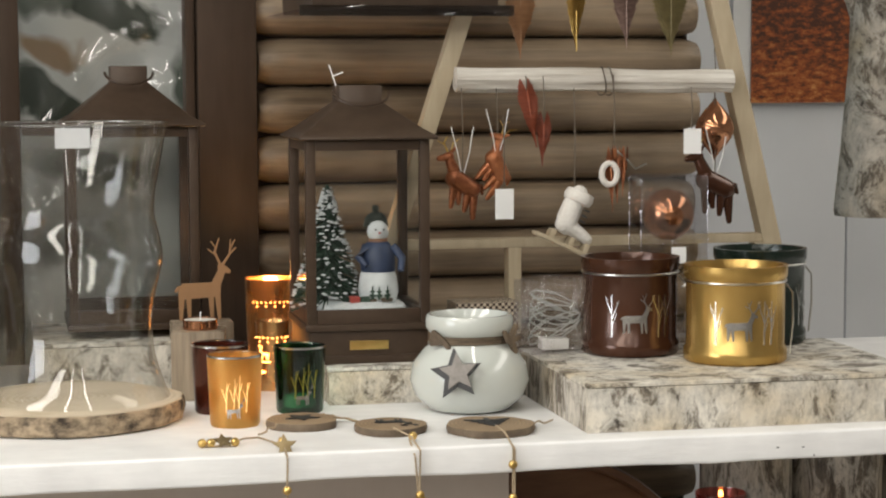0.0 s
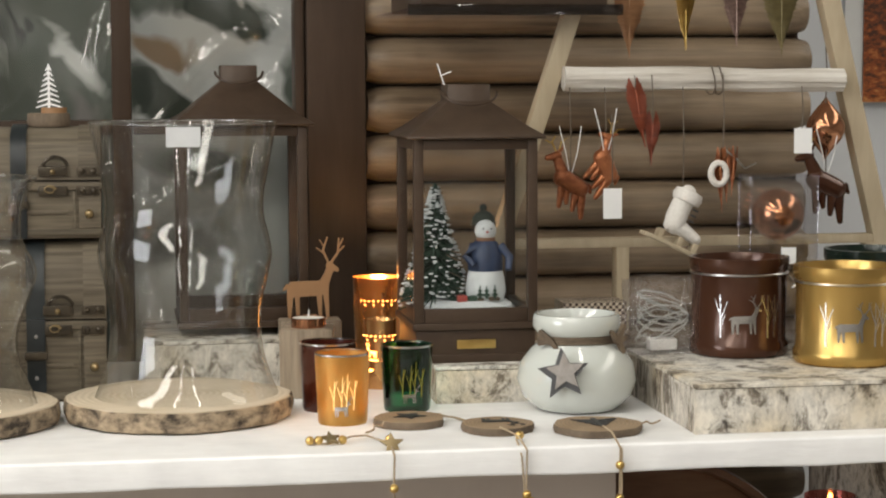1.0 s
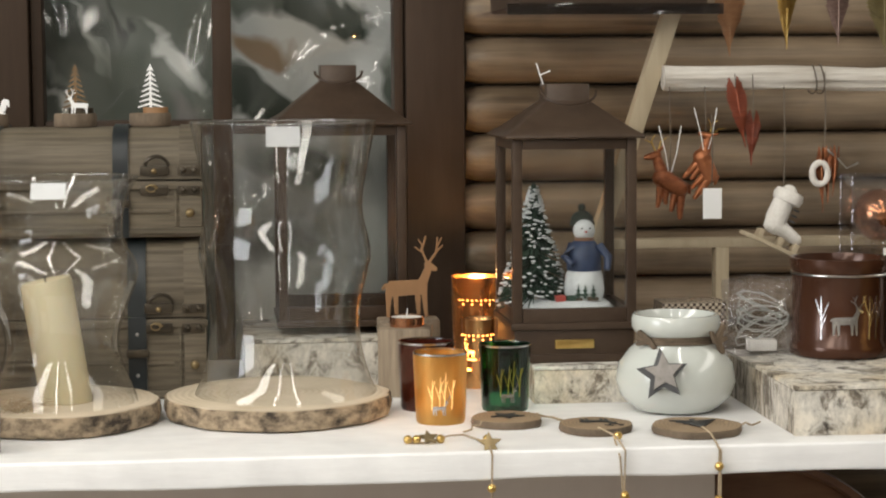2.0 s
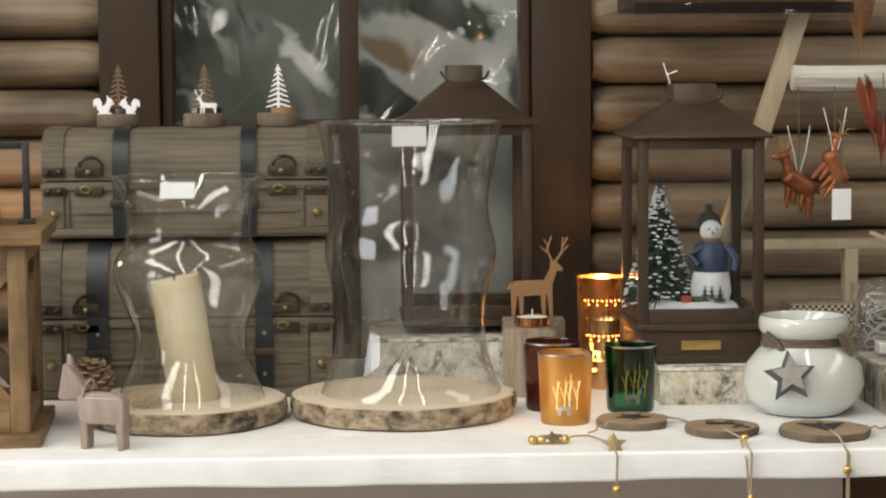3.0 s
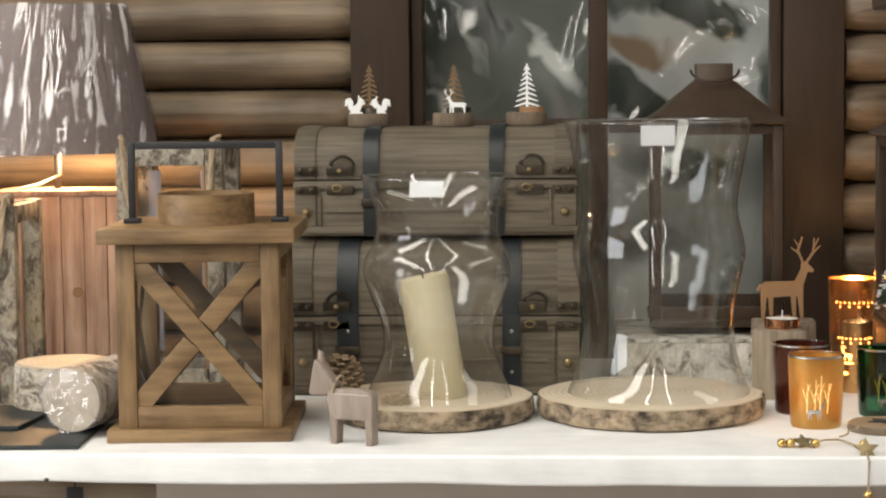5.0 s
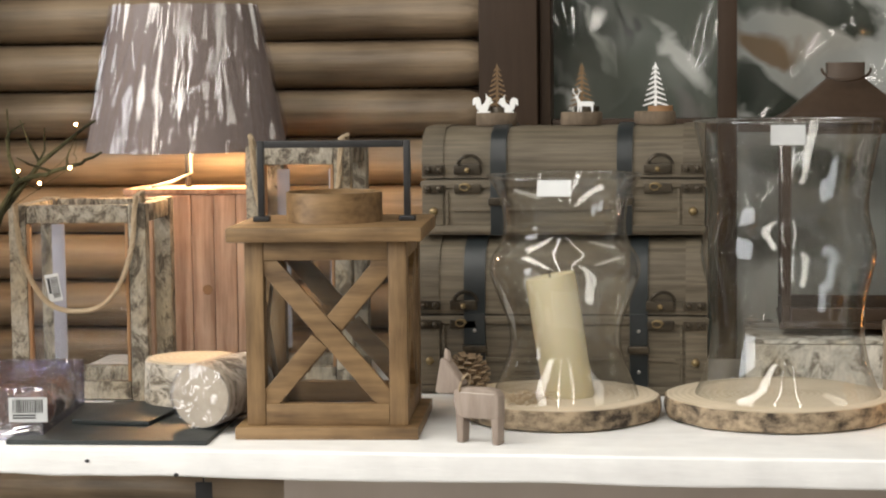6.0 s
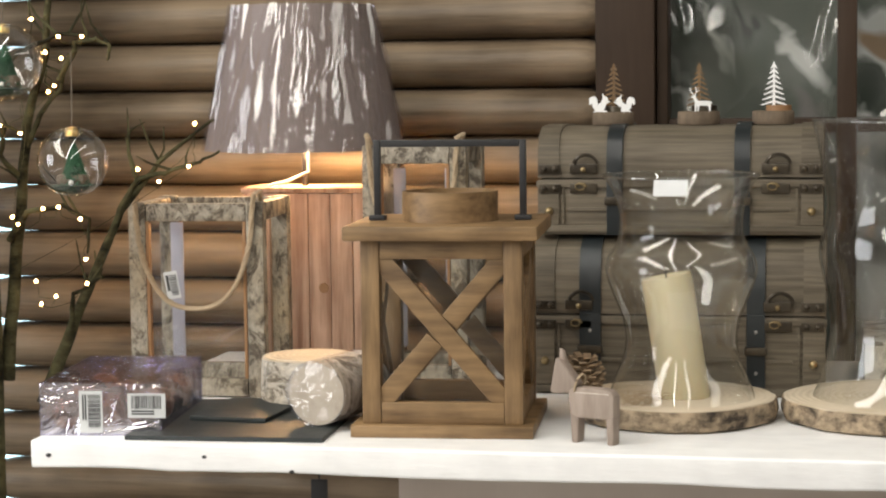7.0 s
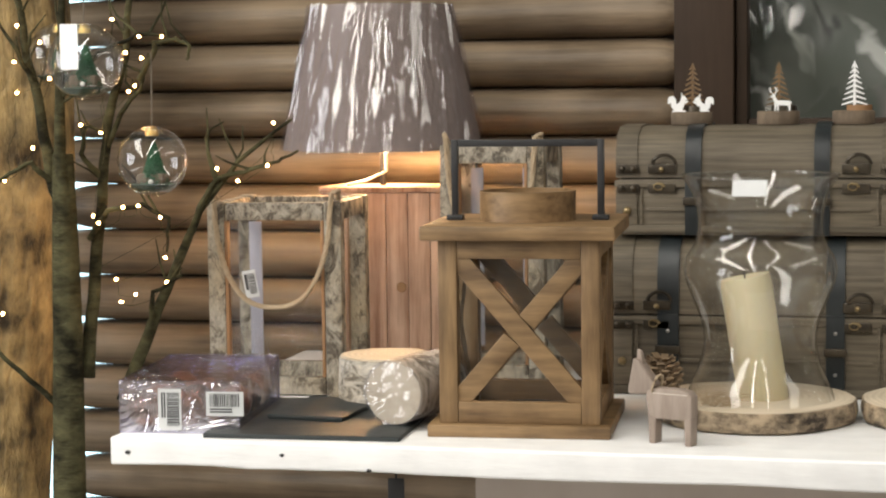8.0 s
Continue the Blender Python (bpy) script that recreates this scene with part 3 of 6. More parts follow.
def scaled(strokes, k, dx=0, dz=0, flip=1):
    return [(flip * x0 * k + dx, z0 * k + dz, flip * x1 * k + dx, z1 * k + dz, r0 * k, r1 * k) for x0, z0, x1, z1, r0, r1 in strokes]


def mug(x, y, z, r, h, m, label, turn, inner, wire_drop):
    t = thing("glass_mug", x, y, z, label, "candle mug", group="candle mugs")
    prof = [(0, 0), (r * 0.92, 0), (r * 0.98, 0.004), (r * 0.98, 0.018), (r * 0.93, 0.024), (r * 0.935, h - 0.020), (r * 0.975, h - 0.015), (r * 0.985, h - 0.006), (r * 0.985, h),
            (r * 0.9, h), (r * 0.86, h - 0.012), (r * 0.86, 0.012), (0, 0.012)]
    part("bowl", lathe(prof, 56), m, t)
    bm = flat(scaled(DEER, 0.044, 0.0, 0.036), 0.0009)
    part("stag_print", on_round(bm, r * 0.93 + 0.0006, turn), M_SILVER, t, "silver stag print")
    for q in (-0.034, 0.034, 0.046):
        tw = [(q, 0.03, q * 1.02, 0.088, 0.0014, 0.0007), (q, 0.055, q + 0.010, 0.08, 0.001, 0.0006), (q, 0.06, q - 0.009, 0.084, 0.001, 0.0006), (q, 0.045, q + 0.007, 0.062, 0.0009, 0.0005)]
        part("tree_print", on_round(flat(tw, 0.0007), r * 0.93 + 0.0005, turn), M_SILVER, t, "fine tree print")
    ring = [(r * 0.955 * math.cos(a), r * 0.955 * math.sin(a), h - 0.0215) for a in [2 * math.pi * i / 40 for i in range(41)]]
    part("wire", tube(ring, 0.0016, n=6), M_WIRE, t)
    sx = r * 0.97
    part("handle", tube([(sx, -0.01, h - 0.028), (sx + 0.009, -0.012, h - 0.04), (sx + 0.008, -0.016, h - 0.04 - wire_drop * 0.5), (sx + 0.002, -0.02, h - 0.04 - wire_drop)], 0.0014, n=6), M_WIRE, t)
    part("wax", lathe([(0, 0.013), (r * 0.85, 0.013), (r * 0.85, 0.03), (0, 0.03)], 32), inner, t)
    return t


mug(0.862, 2.716, 0.864, 0.0715, 0.138, M_MUGBROWN, "brown frosted glass candle mug with a silver stag", -0.18, M_WHITEWAX, 0.004)
mug(0.979, 2.604, 0.864, 0.0730, 0.134, M_MUGGOLD, "gold frosted glass candle mug with a silver stag", -0.25, M_WHITEWAX, 0.085)
mug(1.087, 2.790, 0.864, 0.0700, 0.139, M_MUGGREEN, "dark green glass candle mug behind the gold one", 1.2, M_WHITEWAX, 0.085)


def star(r, inner, thick):
    bm = bmesh.new()
    out = [[], []]
    for s, y in enumerate((-thick / 2, thick / 2)):
        for k in range(10):
            a = math.pi / 2 + math.pi * k / 5
            q = r if k % 2 == 0 else inner
            out[s].append(bm.verts.new((q * math.cos(a), y, q * math.sin(a))))
    c0, c1 = bm.verts.new((0, -thick * 0.9, 0)), bm.verts.new((0, thick / 2, 0))
    for k in range(10):
        j = (k + 1) % 10
        bm.faces.new((out[0][k], out[0][j], c0))
        bm.faces.new((out[1][j], out[1][k], c1))
        bm.faces.new((out[0][k], out[1][k], out[1][j], out[0][j]))
    return bm


jar = thing("round_white_jar", 0.614, 2.662, TABLE, "round white glazed jar with string and grey star", "jar")
part("bowl", lathe([(0, 0), (0.045, 0), (0.058, 0.004), (0.076, 0.022), (0.0825, 0.043), (0.078, 0.066), (0.062, 0.086), (0.0505, 0.095), (0.0495, 0.103), (0.056, 0.108), (0.0605, 0.116), (0.0605, 0.127), (0.058, 0.133),
                    (0.053, 0.133), (0.046, 0.118), (0.044, 0.1), (0.055, 0.085), (0.07, 0.05), (0.06, 0.015), (0, 0.01)], 64), M_PORCELAIN, jar)
for k in range(3):
    zz = 0.0965 + 0.0035 * k
    part("string", tube([(0.0525 * math.cos(a), 0.0525 * math.sin(a), zz + 0.0008 * math.sin(3 * a)) for a in [2 * math.pi * i / 36 for i in range(37)]], 0.0022, n=6), M_BARKRIM, jar)
part("star", merge(star(0.027, 0.0125, 0.006), m=pose(-0.034, -0.082, 0.064, -14, -8, -22)), M_GREYFELT, jar, "grey felt star")
rim = merge(star(0.0365, 0.0170, 0.003), m=pose(-0.0362, -0.0795, 0.061, -14, -8, -22))
part("star_outline", rim, M_BLACK, jar, "dark star outline")
part("pine_twig", flat([(0, 0, 0.014, 0.02, 0.004, 0.003), (0, 0, 0.018, 0.004, 0.004, 0.003), (0.004, 0, 0.012, -0.015, 0.004, 0.003), (0, 0, -0.01, 0.014, 0.004, 0.002)], 0.006, m=pose(0.046, -0.042, 0.098, 0, 0, 35)), M_BARKRIM, jar)
part("pine_twig", flat([(0, 0, -0.014, 0.012, 0.004, 0.003), (0, 0, -0.016, -0.004, 0.004, 0.003), (0, 0, 0.01, -0.012, 0.004, 0.003)], 0.006, m=pose(-0.044, -0.036, 0.1, 0, 0, -30)), M_BARKRIM, jar)


def lantern(name, x, y, z, w, body0, body1, cap, top, label, base=True, turn=0):
    """Metal lantern: plinth, four posts, glass sides, hipped roof with flat cap and ring handle. w: half width."""
    t = thing(name, x, y, z, label, "lantern", turn, "brown metal lanterns")
    if base:
        part("plinth", box(-w * 0.97, w * 0.97, -w * 0.97, w * 0.97, 0, body0, 0.003), M_METAL, t)
        part("foot", box(-w * 1.0, w * 1.0, -w * 1.0, w * 1.0, 0, 0.012, 0.002), M_METAL, t)
    part("floor_tray", box(-w * 1.03, w * 1.03, -w * 1.03, w * 1.03, body0, body0 + 0.01, 0.002), M_METAL, t)
    for sx in (-1, 1):
        for sy in (-1, 1):
            part("post", box(sx * w - 0.014 * (sx > 0), sx * w + 0.014 * (sx < 0), sy * w - 0.014 * (sy > 0), sy * w + 0.014 * (sy < 0), body0 + 0.01, body1 + 0.001, 0.0015), M_METAL, t)
    for k in range(4):
        m = pose(0, 0, 0, 0, 0, 90 * k)
        part("rail", box(-w + 0.0145, w - 0.0145, -w + 0.001, -w + 0.012, body0 + 0.01, body0 + 0.03, 0.001, m=m), M_METAL, t)
        part("rail", box(-w + 0.0145, w - 0.0145, -w + 0.001, -w + 0.012, body1 - 0.014, body1, 0.001, m=m), M_METAL, t)
        g = part("pane", box(-w + 0.0147, w - 0.0147, -w + 0.005, -w + 0.007, body0 + 0.0302, body1 - 0.0142, m=m), M_PANE, t)
        g.visible_shadow = False
    bm = bmesh.new()
    rows_ = []
    for r, zz in ((w + 0.010, body1 + 0.001), (w + 0.011, body1 + 0.005), (w * 0.90, body1 + 0.017), (cap, top - 0.024), (cap, top)):
        rows_.append([bm.verts.new((sx * r, sy * r, zz)) for sx, sy in ((-1, -1), (1, -1), (1, 1), (-1, 1))])
    for a, b in zip(rows_, rows_[1:]):
        for i in range(4):
            bm.faces.new((a[i], a[(i + 1) % 4], b[(i + 1) % 4], b[i]))
    bm.faces.new(rows_[0])
    bm.faces.new(rows_[-1])
    bmesh.ops.bevel(bm, geom=bm.edges[:], offset=0.0012, segments=1, affect="EDGES")
    part("roof", bm, M_METAL, t)
    hoop = []
    for i in range(17):
        a = math.pi * (1 + i / 16)
        drop = -cap * 0.62 * math.sin(a)
        hoop.append((cap * 1.3 * math.cos(a), -cap * 0.9 - 0.004 - 1.55 * drop, top - 0.010 - drop))
    part("handle", tube(hoop, 0.002, n=6), M_METAL, t)
    return t


snow = lantern("snowman_lantern", 0.4925, 2.853, 0.853, 0.0885, 0.047, 0.3155, 0.031, 0.393, "brown metal lantern with snowman scene on a birch plinth")
part("name_plate", box(-0.028, 0.028, -0.0895, -0.0862, 0.02, 0.033, 0.0012), M_BRASS, snow, "small brass plate")
part("wire_tie", tube([(-0.036, -0.034, 0.392), (-0.046, -0.034, 0.422)], 0.0009, n=6), M_PAPER, snow, "white wire tie")
part("wire_tie", tube([(-0.042, -0.034, 0.405), (-0.026, -0.036, 0.411)], 0.0009, n=6), M_PAPER, snow)
# scene behind the glass
part("snow_bed", lathe([(0, 0.064), (0.068, 0.064), (0.066, 0.075), (0.05, 0.083), (0.02, 0.079), (0, 0.082)], 40, wob=0.05, seed=3), M_SNOW, snow)


def snow_ground():
    bm = bmesh.new()
    bmesh.ops.create_grid(bm, x_segments=24, y_segments=24, size=0.0735)
    for v in bm.verts:
        v.co.z = 0.070 + 0.006 * noise.noise((v.co.x * 30, v.co.y * 30, 5))
    side = bmesh.ops.extrude_face_region(bm, geom=bm.faces[:])
    for v in [g_ for g_ in side["geom"] if isinstance(g_, bmesh.types.BMVert)]:
        v.co.z = 0.059
    return bm


part("snow_ground", snow_ground(), M_SNOW, snow, "white snow filling the lantern floor")


def frosted_tree(h, r, seed):
    green, white = bmesh.new(), bmesh.new()
    rng = random.Random(seed)
    for i in range(800):
        k = rng.random() ** 0.8
        a = rng.uniform(0, 2 * math.pi)
        rad = r * (1 - k) + 0.004
        z = h * k
        tip = Vector((rad * math.cos(a), rad * math.sin(a), z - 0.25 * rad))
        root = Vector((0.15 * tip.x, 0.15 * tip.y, z + 0.004))
        tube([root, tip], 0.0022, 0.0008, 4, green)
        if rng.random() < 0.62:
            ball(rng.uniform(0.0014, 0.0034), tip + Vector((0, 0, 0.001)), 1, white, (1.3, 1.3, 0.6))
    return green, white


FIRLET = [(0, 0.0, 0, 0.9, 0.12, 0.03), (-0.16, 0.2, 0.16, 0.2, 0.1, 0.1), (-0.1, 0.5, 0.1, 0.5, 0.08, 0.08)]
g, wv = frosted_tree(0.165, 0.053, 4)
tr = part("fir_tree", merge(g, m=pose(-0.043, 0.010, 0.080)), M_NEEDLE, snow, "small snowy fir tree")
part("snow_tips", merge(wv, m=pose(-0.043, 0.010, 0.080)), M_SNOW, tr)
man = pose(0.026, -0.018, 0.076) @ Matrix.Diagonal((0.96, 0.96, 0.97, 1))
bm = lathe([(0, 0), (0.026, 0.002), (0.031, 0.02), (0.028, 0.042), (0.024, 0.055), (0, 0.056)], 24, m=man)
sm = part("snowman", bm, M_SNOW, snow, "snowman figure in blue coat and dark green hat")
part("coat", lathe([(0.0245, 0.046), (0.0265, 0.052), (0.026, 0.075), (0.018, 0.092), (0.012, 0.096), (0, 0.096)], 24, m=man), M_BLUE, sm)
part("head", ball(0.0158, man @ Vector((0, 0, 0.109)), 3), M_SNOW, sm)
part("scarf", lathe([(0.011, 0.093), (0.0150, 0.094), (0.0152, 0.098), (0.011, 0.100)], 20, m=man), M_DARKWOOD, sm)
part("hat", lathe([(0.012, 0.113), (0.0185, 0.115), (0.0195, 0.119), (0.0180, 0.122), (0.0165, 0.129), (0.010, 0.136), (0.004, 0.138), (0.006, 0.142), (0.005, 0.147), (0, 0.149)], 20, m=man @ pose(0, 0.004, 0, -6), wob=0.06, seed=9), grainy("dark_green_knit", (0.010, 0.014, 0.010), (0.026, 0.036, 0.026), (90, 90, 90), 0.8), sm, "dark green knitted hat")
part("arm", tube([man @ Vector(p) for p in ((0.02, -0.01, 0.088), (0.034, -0.016, 0.07), (0.03, -0.024, 0.052))], 0.007, 0.005), M_BLUE, sm)
part("arm", tube([man @ Vector(p) for p in ((-0.02, -0.01, 0.088), (-0.033, -0.016, 0.072), (-0.022, -0.026, 0.06))], 0.007, 0.005), M_BLUE, sm)
for dx, dz, rr in ((-0.006, 0.113, 0.0016), (0.006, 0.113, 0.0016), (0.0, 0.085, 0.0018), (0.0, 0.072, 0.0018)):
    part("button", ball(rr, man @ Vector((dx, -0.0165 if dz > 0.1 else -0.0262 + 0.18 * max(0, dz - 0.072), dz)), 1), M_INK, sm)
part("nose", lathe([(0.0022, 0), (0, 0.012)], 8, m=man @ pose(0, -0.0155, 0.108, 90, 0, 0)), M_RED, sm)
firs = flat([s for q in (-0.014, -0.004, 0.009) for s in scaled(FIRLET, 0.02, q, 0.012)], 0.001)
part("painted_firs", merge(on_round(firs, 0.0312, 0.0), m=man), M_NEEDLE, sm, "painted firs")
part("painted_huts", merge(on_round(flat([(-0.02, 0.008, -0.01, 0.009, 0.003, 0.003), (0.002, 0.010, 0.016, 0.009, 0.0035, 0.003)], 0.0008), 0.0305, 0.0), m=man), M_BARKRIM, sm)
part("parcel", box(-0.02, -0.006, -0.05, -0.036, 0.078, 0.091, 0.001), M_RED, snow)
part("parcel", box(-0.004, 0.009, -0.048, -0.036, 0.078, 0.09, 0.001), M_NEEDLE, snow)

lantern("metal_lantern", 0.178, 3.068, 0.872, 0.096, 0.012, 0.312, 0.0275, 0.403, "brown metal lantern standing on a birch stand before the window", base=False)

# ---- candles and small things in the middle ----
M_VOTGOLD = lit_shell("amber_gold_glass", (0.42, 0.23, 0.06), (0.72, 0.47, 0.17), 0.32, 0.30)
M_VOTRED = metal_glass("red_brown_glass", (0.075, 0.016, 0.008), 0.15, 0.1, 0.4)
M_PERF = lit_shell("pierced_gold_metal", (0.42, 0.20, 0.07), (0.80, 0.50, 0.22), 0.10, 0.24)


def votive(x, y, r, h, m, label, turn, lit):
    t = thing("votive_glass", x, y, TABLE, label, "tealight glass", group="votive glasses")
    g = part("cup", lathe([(0, 0), (r * 0.86, 0), (r * 0.9, 0.004), (r, h), (r * 0.955, h), (r * 0.84, 0.008), (0, 0.008)], 48), m, t)
    g.visible_shadow = False
    for k in range(4):
        x0 = -0.013 + 0.0085 * k + 0.002 * (k % 2)
        tw = [(x0, 0.022, x0 + 0.002, 0.060 + 0.005 * (k % 3), 0.0006, 0.0003), (x0, 0.045, x0 + 0.005, 0.06, 0.0005, 0.0003), (x0, 0.036, x0 - 0.005, 0.052, 0.0005, 0.0003)]
        bm = on_round(flat(tw, 0.0006), r * 0.945 + 0.0004, turn)
        for v in bm.verts:
            q = (0.9 + 0.1 * v.co.z / h) / 0.945
            v.co.x, v.co.y = v.co.x * q, v.co.y * q
        part("tree_print", bm, lit, t, "bright tree print")
    bm = on_round(flat(scaled(DEER, 0.022, -0.002, 0.014), 0.0006), r * 0.925 + 0.0005, turn)
    part("stag_print", bm, M_SILVER, t, "silver stag print")
    part("rim_band", lathe([(r * 1.003, h - 0.002), (r * 1.004, h + 0.0006), (r * 0.95, h + 0.0006), (r * 0.95, h - 0.002)], 40), M_SILVER, t, "silvery rim")
    part("wax", lathe([(0, 0.0085), (r * 0.6, 0.0085), (r * 0.6, 0.024), (0, 0.024)], 24), M_WHITEWAX, t)
    return t


# Flame light behind the gold print is set as emission.
M_LITGOLD = glow("backlit_gold_print", (1.0, 0.70, 0.28), 0.6)
M_LITGREEN = metal_glass("olive_print", (0.35, 0.36, 0.05), 0.3, 0.6)
M_LITRED = metal_glass("red_print", (0.45, 0.06, 0.04), 0.3, 0.5)
votive(0.2845, 2.612, 0.0365, 0.094, M_VOTGOLD, "amber gold votive glass with lit candle and stag print", -0.08, M_LITGOLD)
votive(0.277, 2.722, 0.0395, 0.094, M_VOTRED, "dark red-brown votive glass behind the gold one", 0.1, M_LITRED)
votive(0.3835, 2.700, 0.0360, 0.091, M_GREEN, "dark green votive glass", 0.05, M_LITGREEN)


def pierced(x, y, r, h, label):
    t = thing("pierced_lantern", x, y, TABLE, label, "tealight holder", group="pierced gold holders")
    part("shell", lathe([(0, 0), (r * 0.88, 0), (r * 0.9, 0.003), (r, h), (r * 1.02, h + 0.001), (r * 0.97, h), (r * 0.86, 0.006), (0, 0.006)], 48), M_PERF, t)
    # Raised shapes that emit, in place of flame light through pierced holes.
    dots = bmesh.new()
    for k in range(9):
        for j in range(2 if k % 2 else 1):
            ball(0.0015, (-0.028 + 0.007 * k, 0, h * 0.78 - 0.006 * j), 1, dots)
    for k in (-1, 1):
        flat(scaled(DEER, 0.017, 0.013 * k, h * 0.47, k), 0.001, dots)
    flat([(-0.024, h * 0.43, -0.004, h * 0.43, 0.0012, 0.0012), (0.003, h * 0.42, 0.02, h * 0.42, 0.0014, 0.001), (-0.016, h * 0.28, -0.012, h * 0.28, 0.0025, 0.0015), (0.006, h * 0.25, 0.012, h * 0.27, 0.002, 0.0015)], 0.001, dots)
    part("lit_pattern", on_round(dots, r * 0.965, -0.12), M_FLAME, t, "raised glowing pattern in place of lit cut-outs")
    part("flame", lathe([(0, h * 0.35), (0.006, h * 0.4), (0.004, h * 0.5), (0, h * 0.6)], 12), M_FLAME, t)
    return t


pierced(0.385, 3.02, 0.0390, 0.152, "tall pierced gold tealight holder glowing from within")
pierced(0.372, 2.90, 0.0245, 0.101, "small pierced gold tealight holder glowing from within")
for x, y, z, e in ((0.385, 3.02, 0.940, 1.3), (0.2845, 2.612, 0.84, 0.10), (0.372, 2.90, 0.86, 0.16)):
    data = bpy.data.lights.new("candle_light", "POINT")
    data.energy, data.color, data.shadow_soft_size = e, (1.0, 0.56, 0.22), 0.01
    ob = new("candle_light", data)
    ob.location = (x, y, z)
    tagged(ob, "warm flame of a burning tealight", "candle light")

blk = thing("wooden_tealight_block", 0.262, 2.850, TABLE, "split grey-brown wooden block with a tealight in its top", "candle holder", -8)
part("block", box(-0.040, 0.036, -0.036, 0.034, 0, 0.099, 0.003), M_BLOCKWOOD, blk)
part("tealight_cup", lathe([(0, 0.099), (0.0245, 0.099), (0.0250, 0.113), (0.0238, 0.113), (0.0232, 0.108), (0, 0.108)], 32), M_COPPERBALL, blk)
part("wax", lathe([(0, 0.1082), (0.023, 0.1082), (0.023, 0.112), (0, 0.1125)], 32), M_WHITEWAX, blk)
part("wick", tube([(0, 0, 0.112), (0.001, 0, 0.124)], 0.0009, n=6), M_PAPER, blk)
deer = thing("wooden_reindeer", 0.272, 2.935, TABLE, "flat plywood reindeer with antlers on a wooden base", "reindeer ornament")
part("base", box(-0.045, 0.045, -0.025, 0.025, 0, 0.100, 0.003), M_BLOCKWOOD, deer)
part("deer", merge(flat(scaled(DEER, 0.0985), 0.006), m=pose(0.0, 0, 0.104) @ Matrix.Diagonal((0.80, 1, 0.97, 1))), M_DEERWOOD, deer)
part("peg", box(-0.01, 0.01, -0.004, 0.004, 0.099, 0.106), M_DEERWOOD, deer)


def coaster(x, y, r, seed, motif):
    t = thing("wood_slice", x, y, TABLE, "small brown wood slice with a cut-out motif and string", "wood slice", group="wood slice pendants")
    part("slice", lathe([(0, 0), (r * 0.97, 0), (r, 0.004), (r * 0.985, 0.0105), (0, 0.0115)], 40, wob=0.10, seed=seed), M_COASTER, t)
    part("bark", lathe([(r * 0.99, 0.0005), (r * 1.02, 0.005), (r * 1.0, 0.0095), (r * 0.97, 0.0100)], 40, wob=0.10, seed=seed), M_BARKRIM, t)
    up = pose(0, -0.002, 0.0124, -90, 0, 0)
    part("motif", merge(motif, m=up @ Matrix.Diagonal((1, 0.5, -1, 1))), M_INK, t, "dark cut-out motif")
    return t


FIR = [(0, 0.0, 0, 0.92, 0.03, 0.015)] + [s for k in range(8) for s in ((0, 0.88 - 0.1 * k, -0.05 - 0.026 * k, 0.81 - 0.1 * k, 0.022, 0.012), (0, 0.88 - 0.1 * k, 0.05 + 0.026 * k, 0.81 - 0.1 * k, 0.022, 0.012))]
FIRW = [(0, 0.0, 0, 0.95, 0.06, 0.03)] + [s for k in range(4) for s in ((0, 0.85 - 0.2 * k, -0.16 - 0.11 * k, 0.68 - 0.2 * k, 0.07, 0.04), (0, 0.85 - 0.2 * k, 0.16 + 0.11 * k, 0.68 - 0.2 * k, 0.07, 0.04))]
coaster(0.369, 2.580, 0.047, 1.0, star(0.024, 0.0105, 0.002))
coaster(0.4765, 2.515, 0.047, 2.0, flat(scaled(DEER, 0.045, 0, -0.024), 0.002))
coaster(0.601, 2.487, 0.0565, 3.0, flat(scaled(FIRW, 0.058, 0, -0.027), 0.002))


def beads(points, name, label, spots, drop=None):
    t = thing(name, points[0][0], points[0][1], TABLE, label, "bead string", group="bead strings")
    o = Vector((points[0][0], points[0][1], TABLE))
    part("cord", tube([Vector(p) - o for p in points], 0.0013, n=6), M_ROPE, t)
    for p in spots:
        part("bead", ball(0.0058, Vector(p) - o, 2), M_BRASS, t)
    return t


zt = TABLE + 0.002
fy = FRONT - 0.007
b1 = beads([(0.225, 2.455, zt), (0.25, 2.452, zt), (0.28, 2.475, zt + 0.004), (0.30, 2.49, zt + 0.002), (0.318, 2.46, zt), (0.322, 2.41, zt + 0.004), (0.3235, fy, TABLE - 0.004), (0.3225, fy, 0.755), (0.324, fy, 0.735)],
           "bead_garland", "thin cord with gold beads and stars hung over the table edge", [(0.226, 2.455, zt + 0.004), (0.237, 2.455, zt + 0.004), (0.267, 2.455, zt + 0.004), (0.3225, fy, 0.7555), (0.324, fy, 0.736), (0.322, 2.425, zt + 0.008)])
part("star", merge(star(0.013, 0.006, 0.003), m=pose(0.027, 0.0, 0.008, -60, 0, 10)), M_STUD, b1)
part("star", merge(star(0.016, 0.007, 0.003), m=pose(0.098, -0.045, 0.007, -35, 0, 5)), M_STUD, b1)
b2 = beads([(0.470, 2.47, TABLE + 0.013), (0.4855, 2.43, TABLE + 0.008), (0.4885, fy, TABLE - 0.002), (0.4875, fy, 0.750), (0.489, fy, 0.732)], "bead_pendant", "hanging cord with gold bead and round tag", [(0.4885, 2.435, TABLE + 0.008), (0.488, fy, 0.742)])
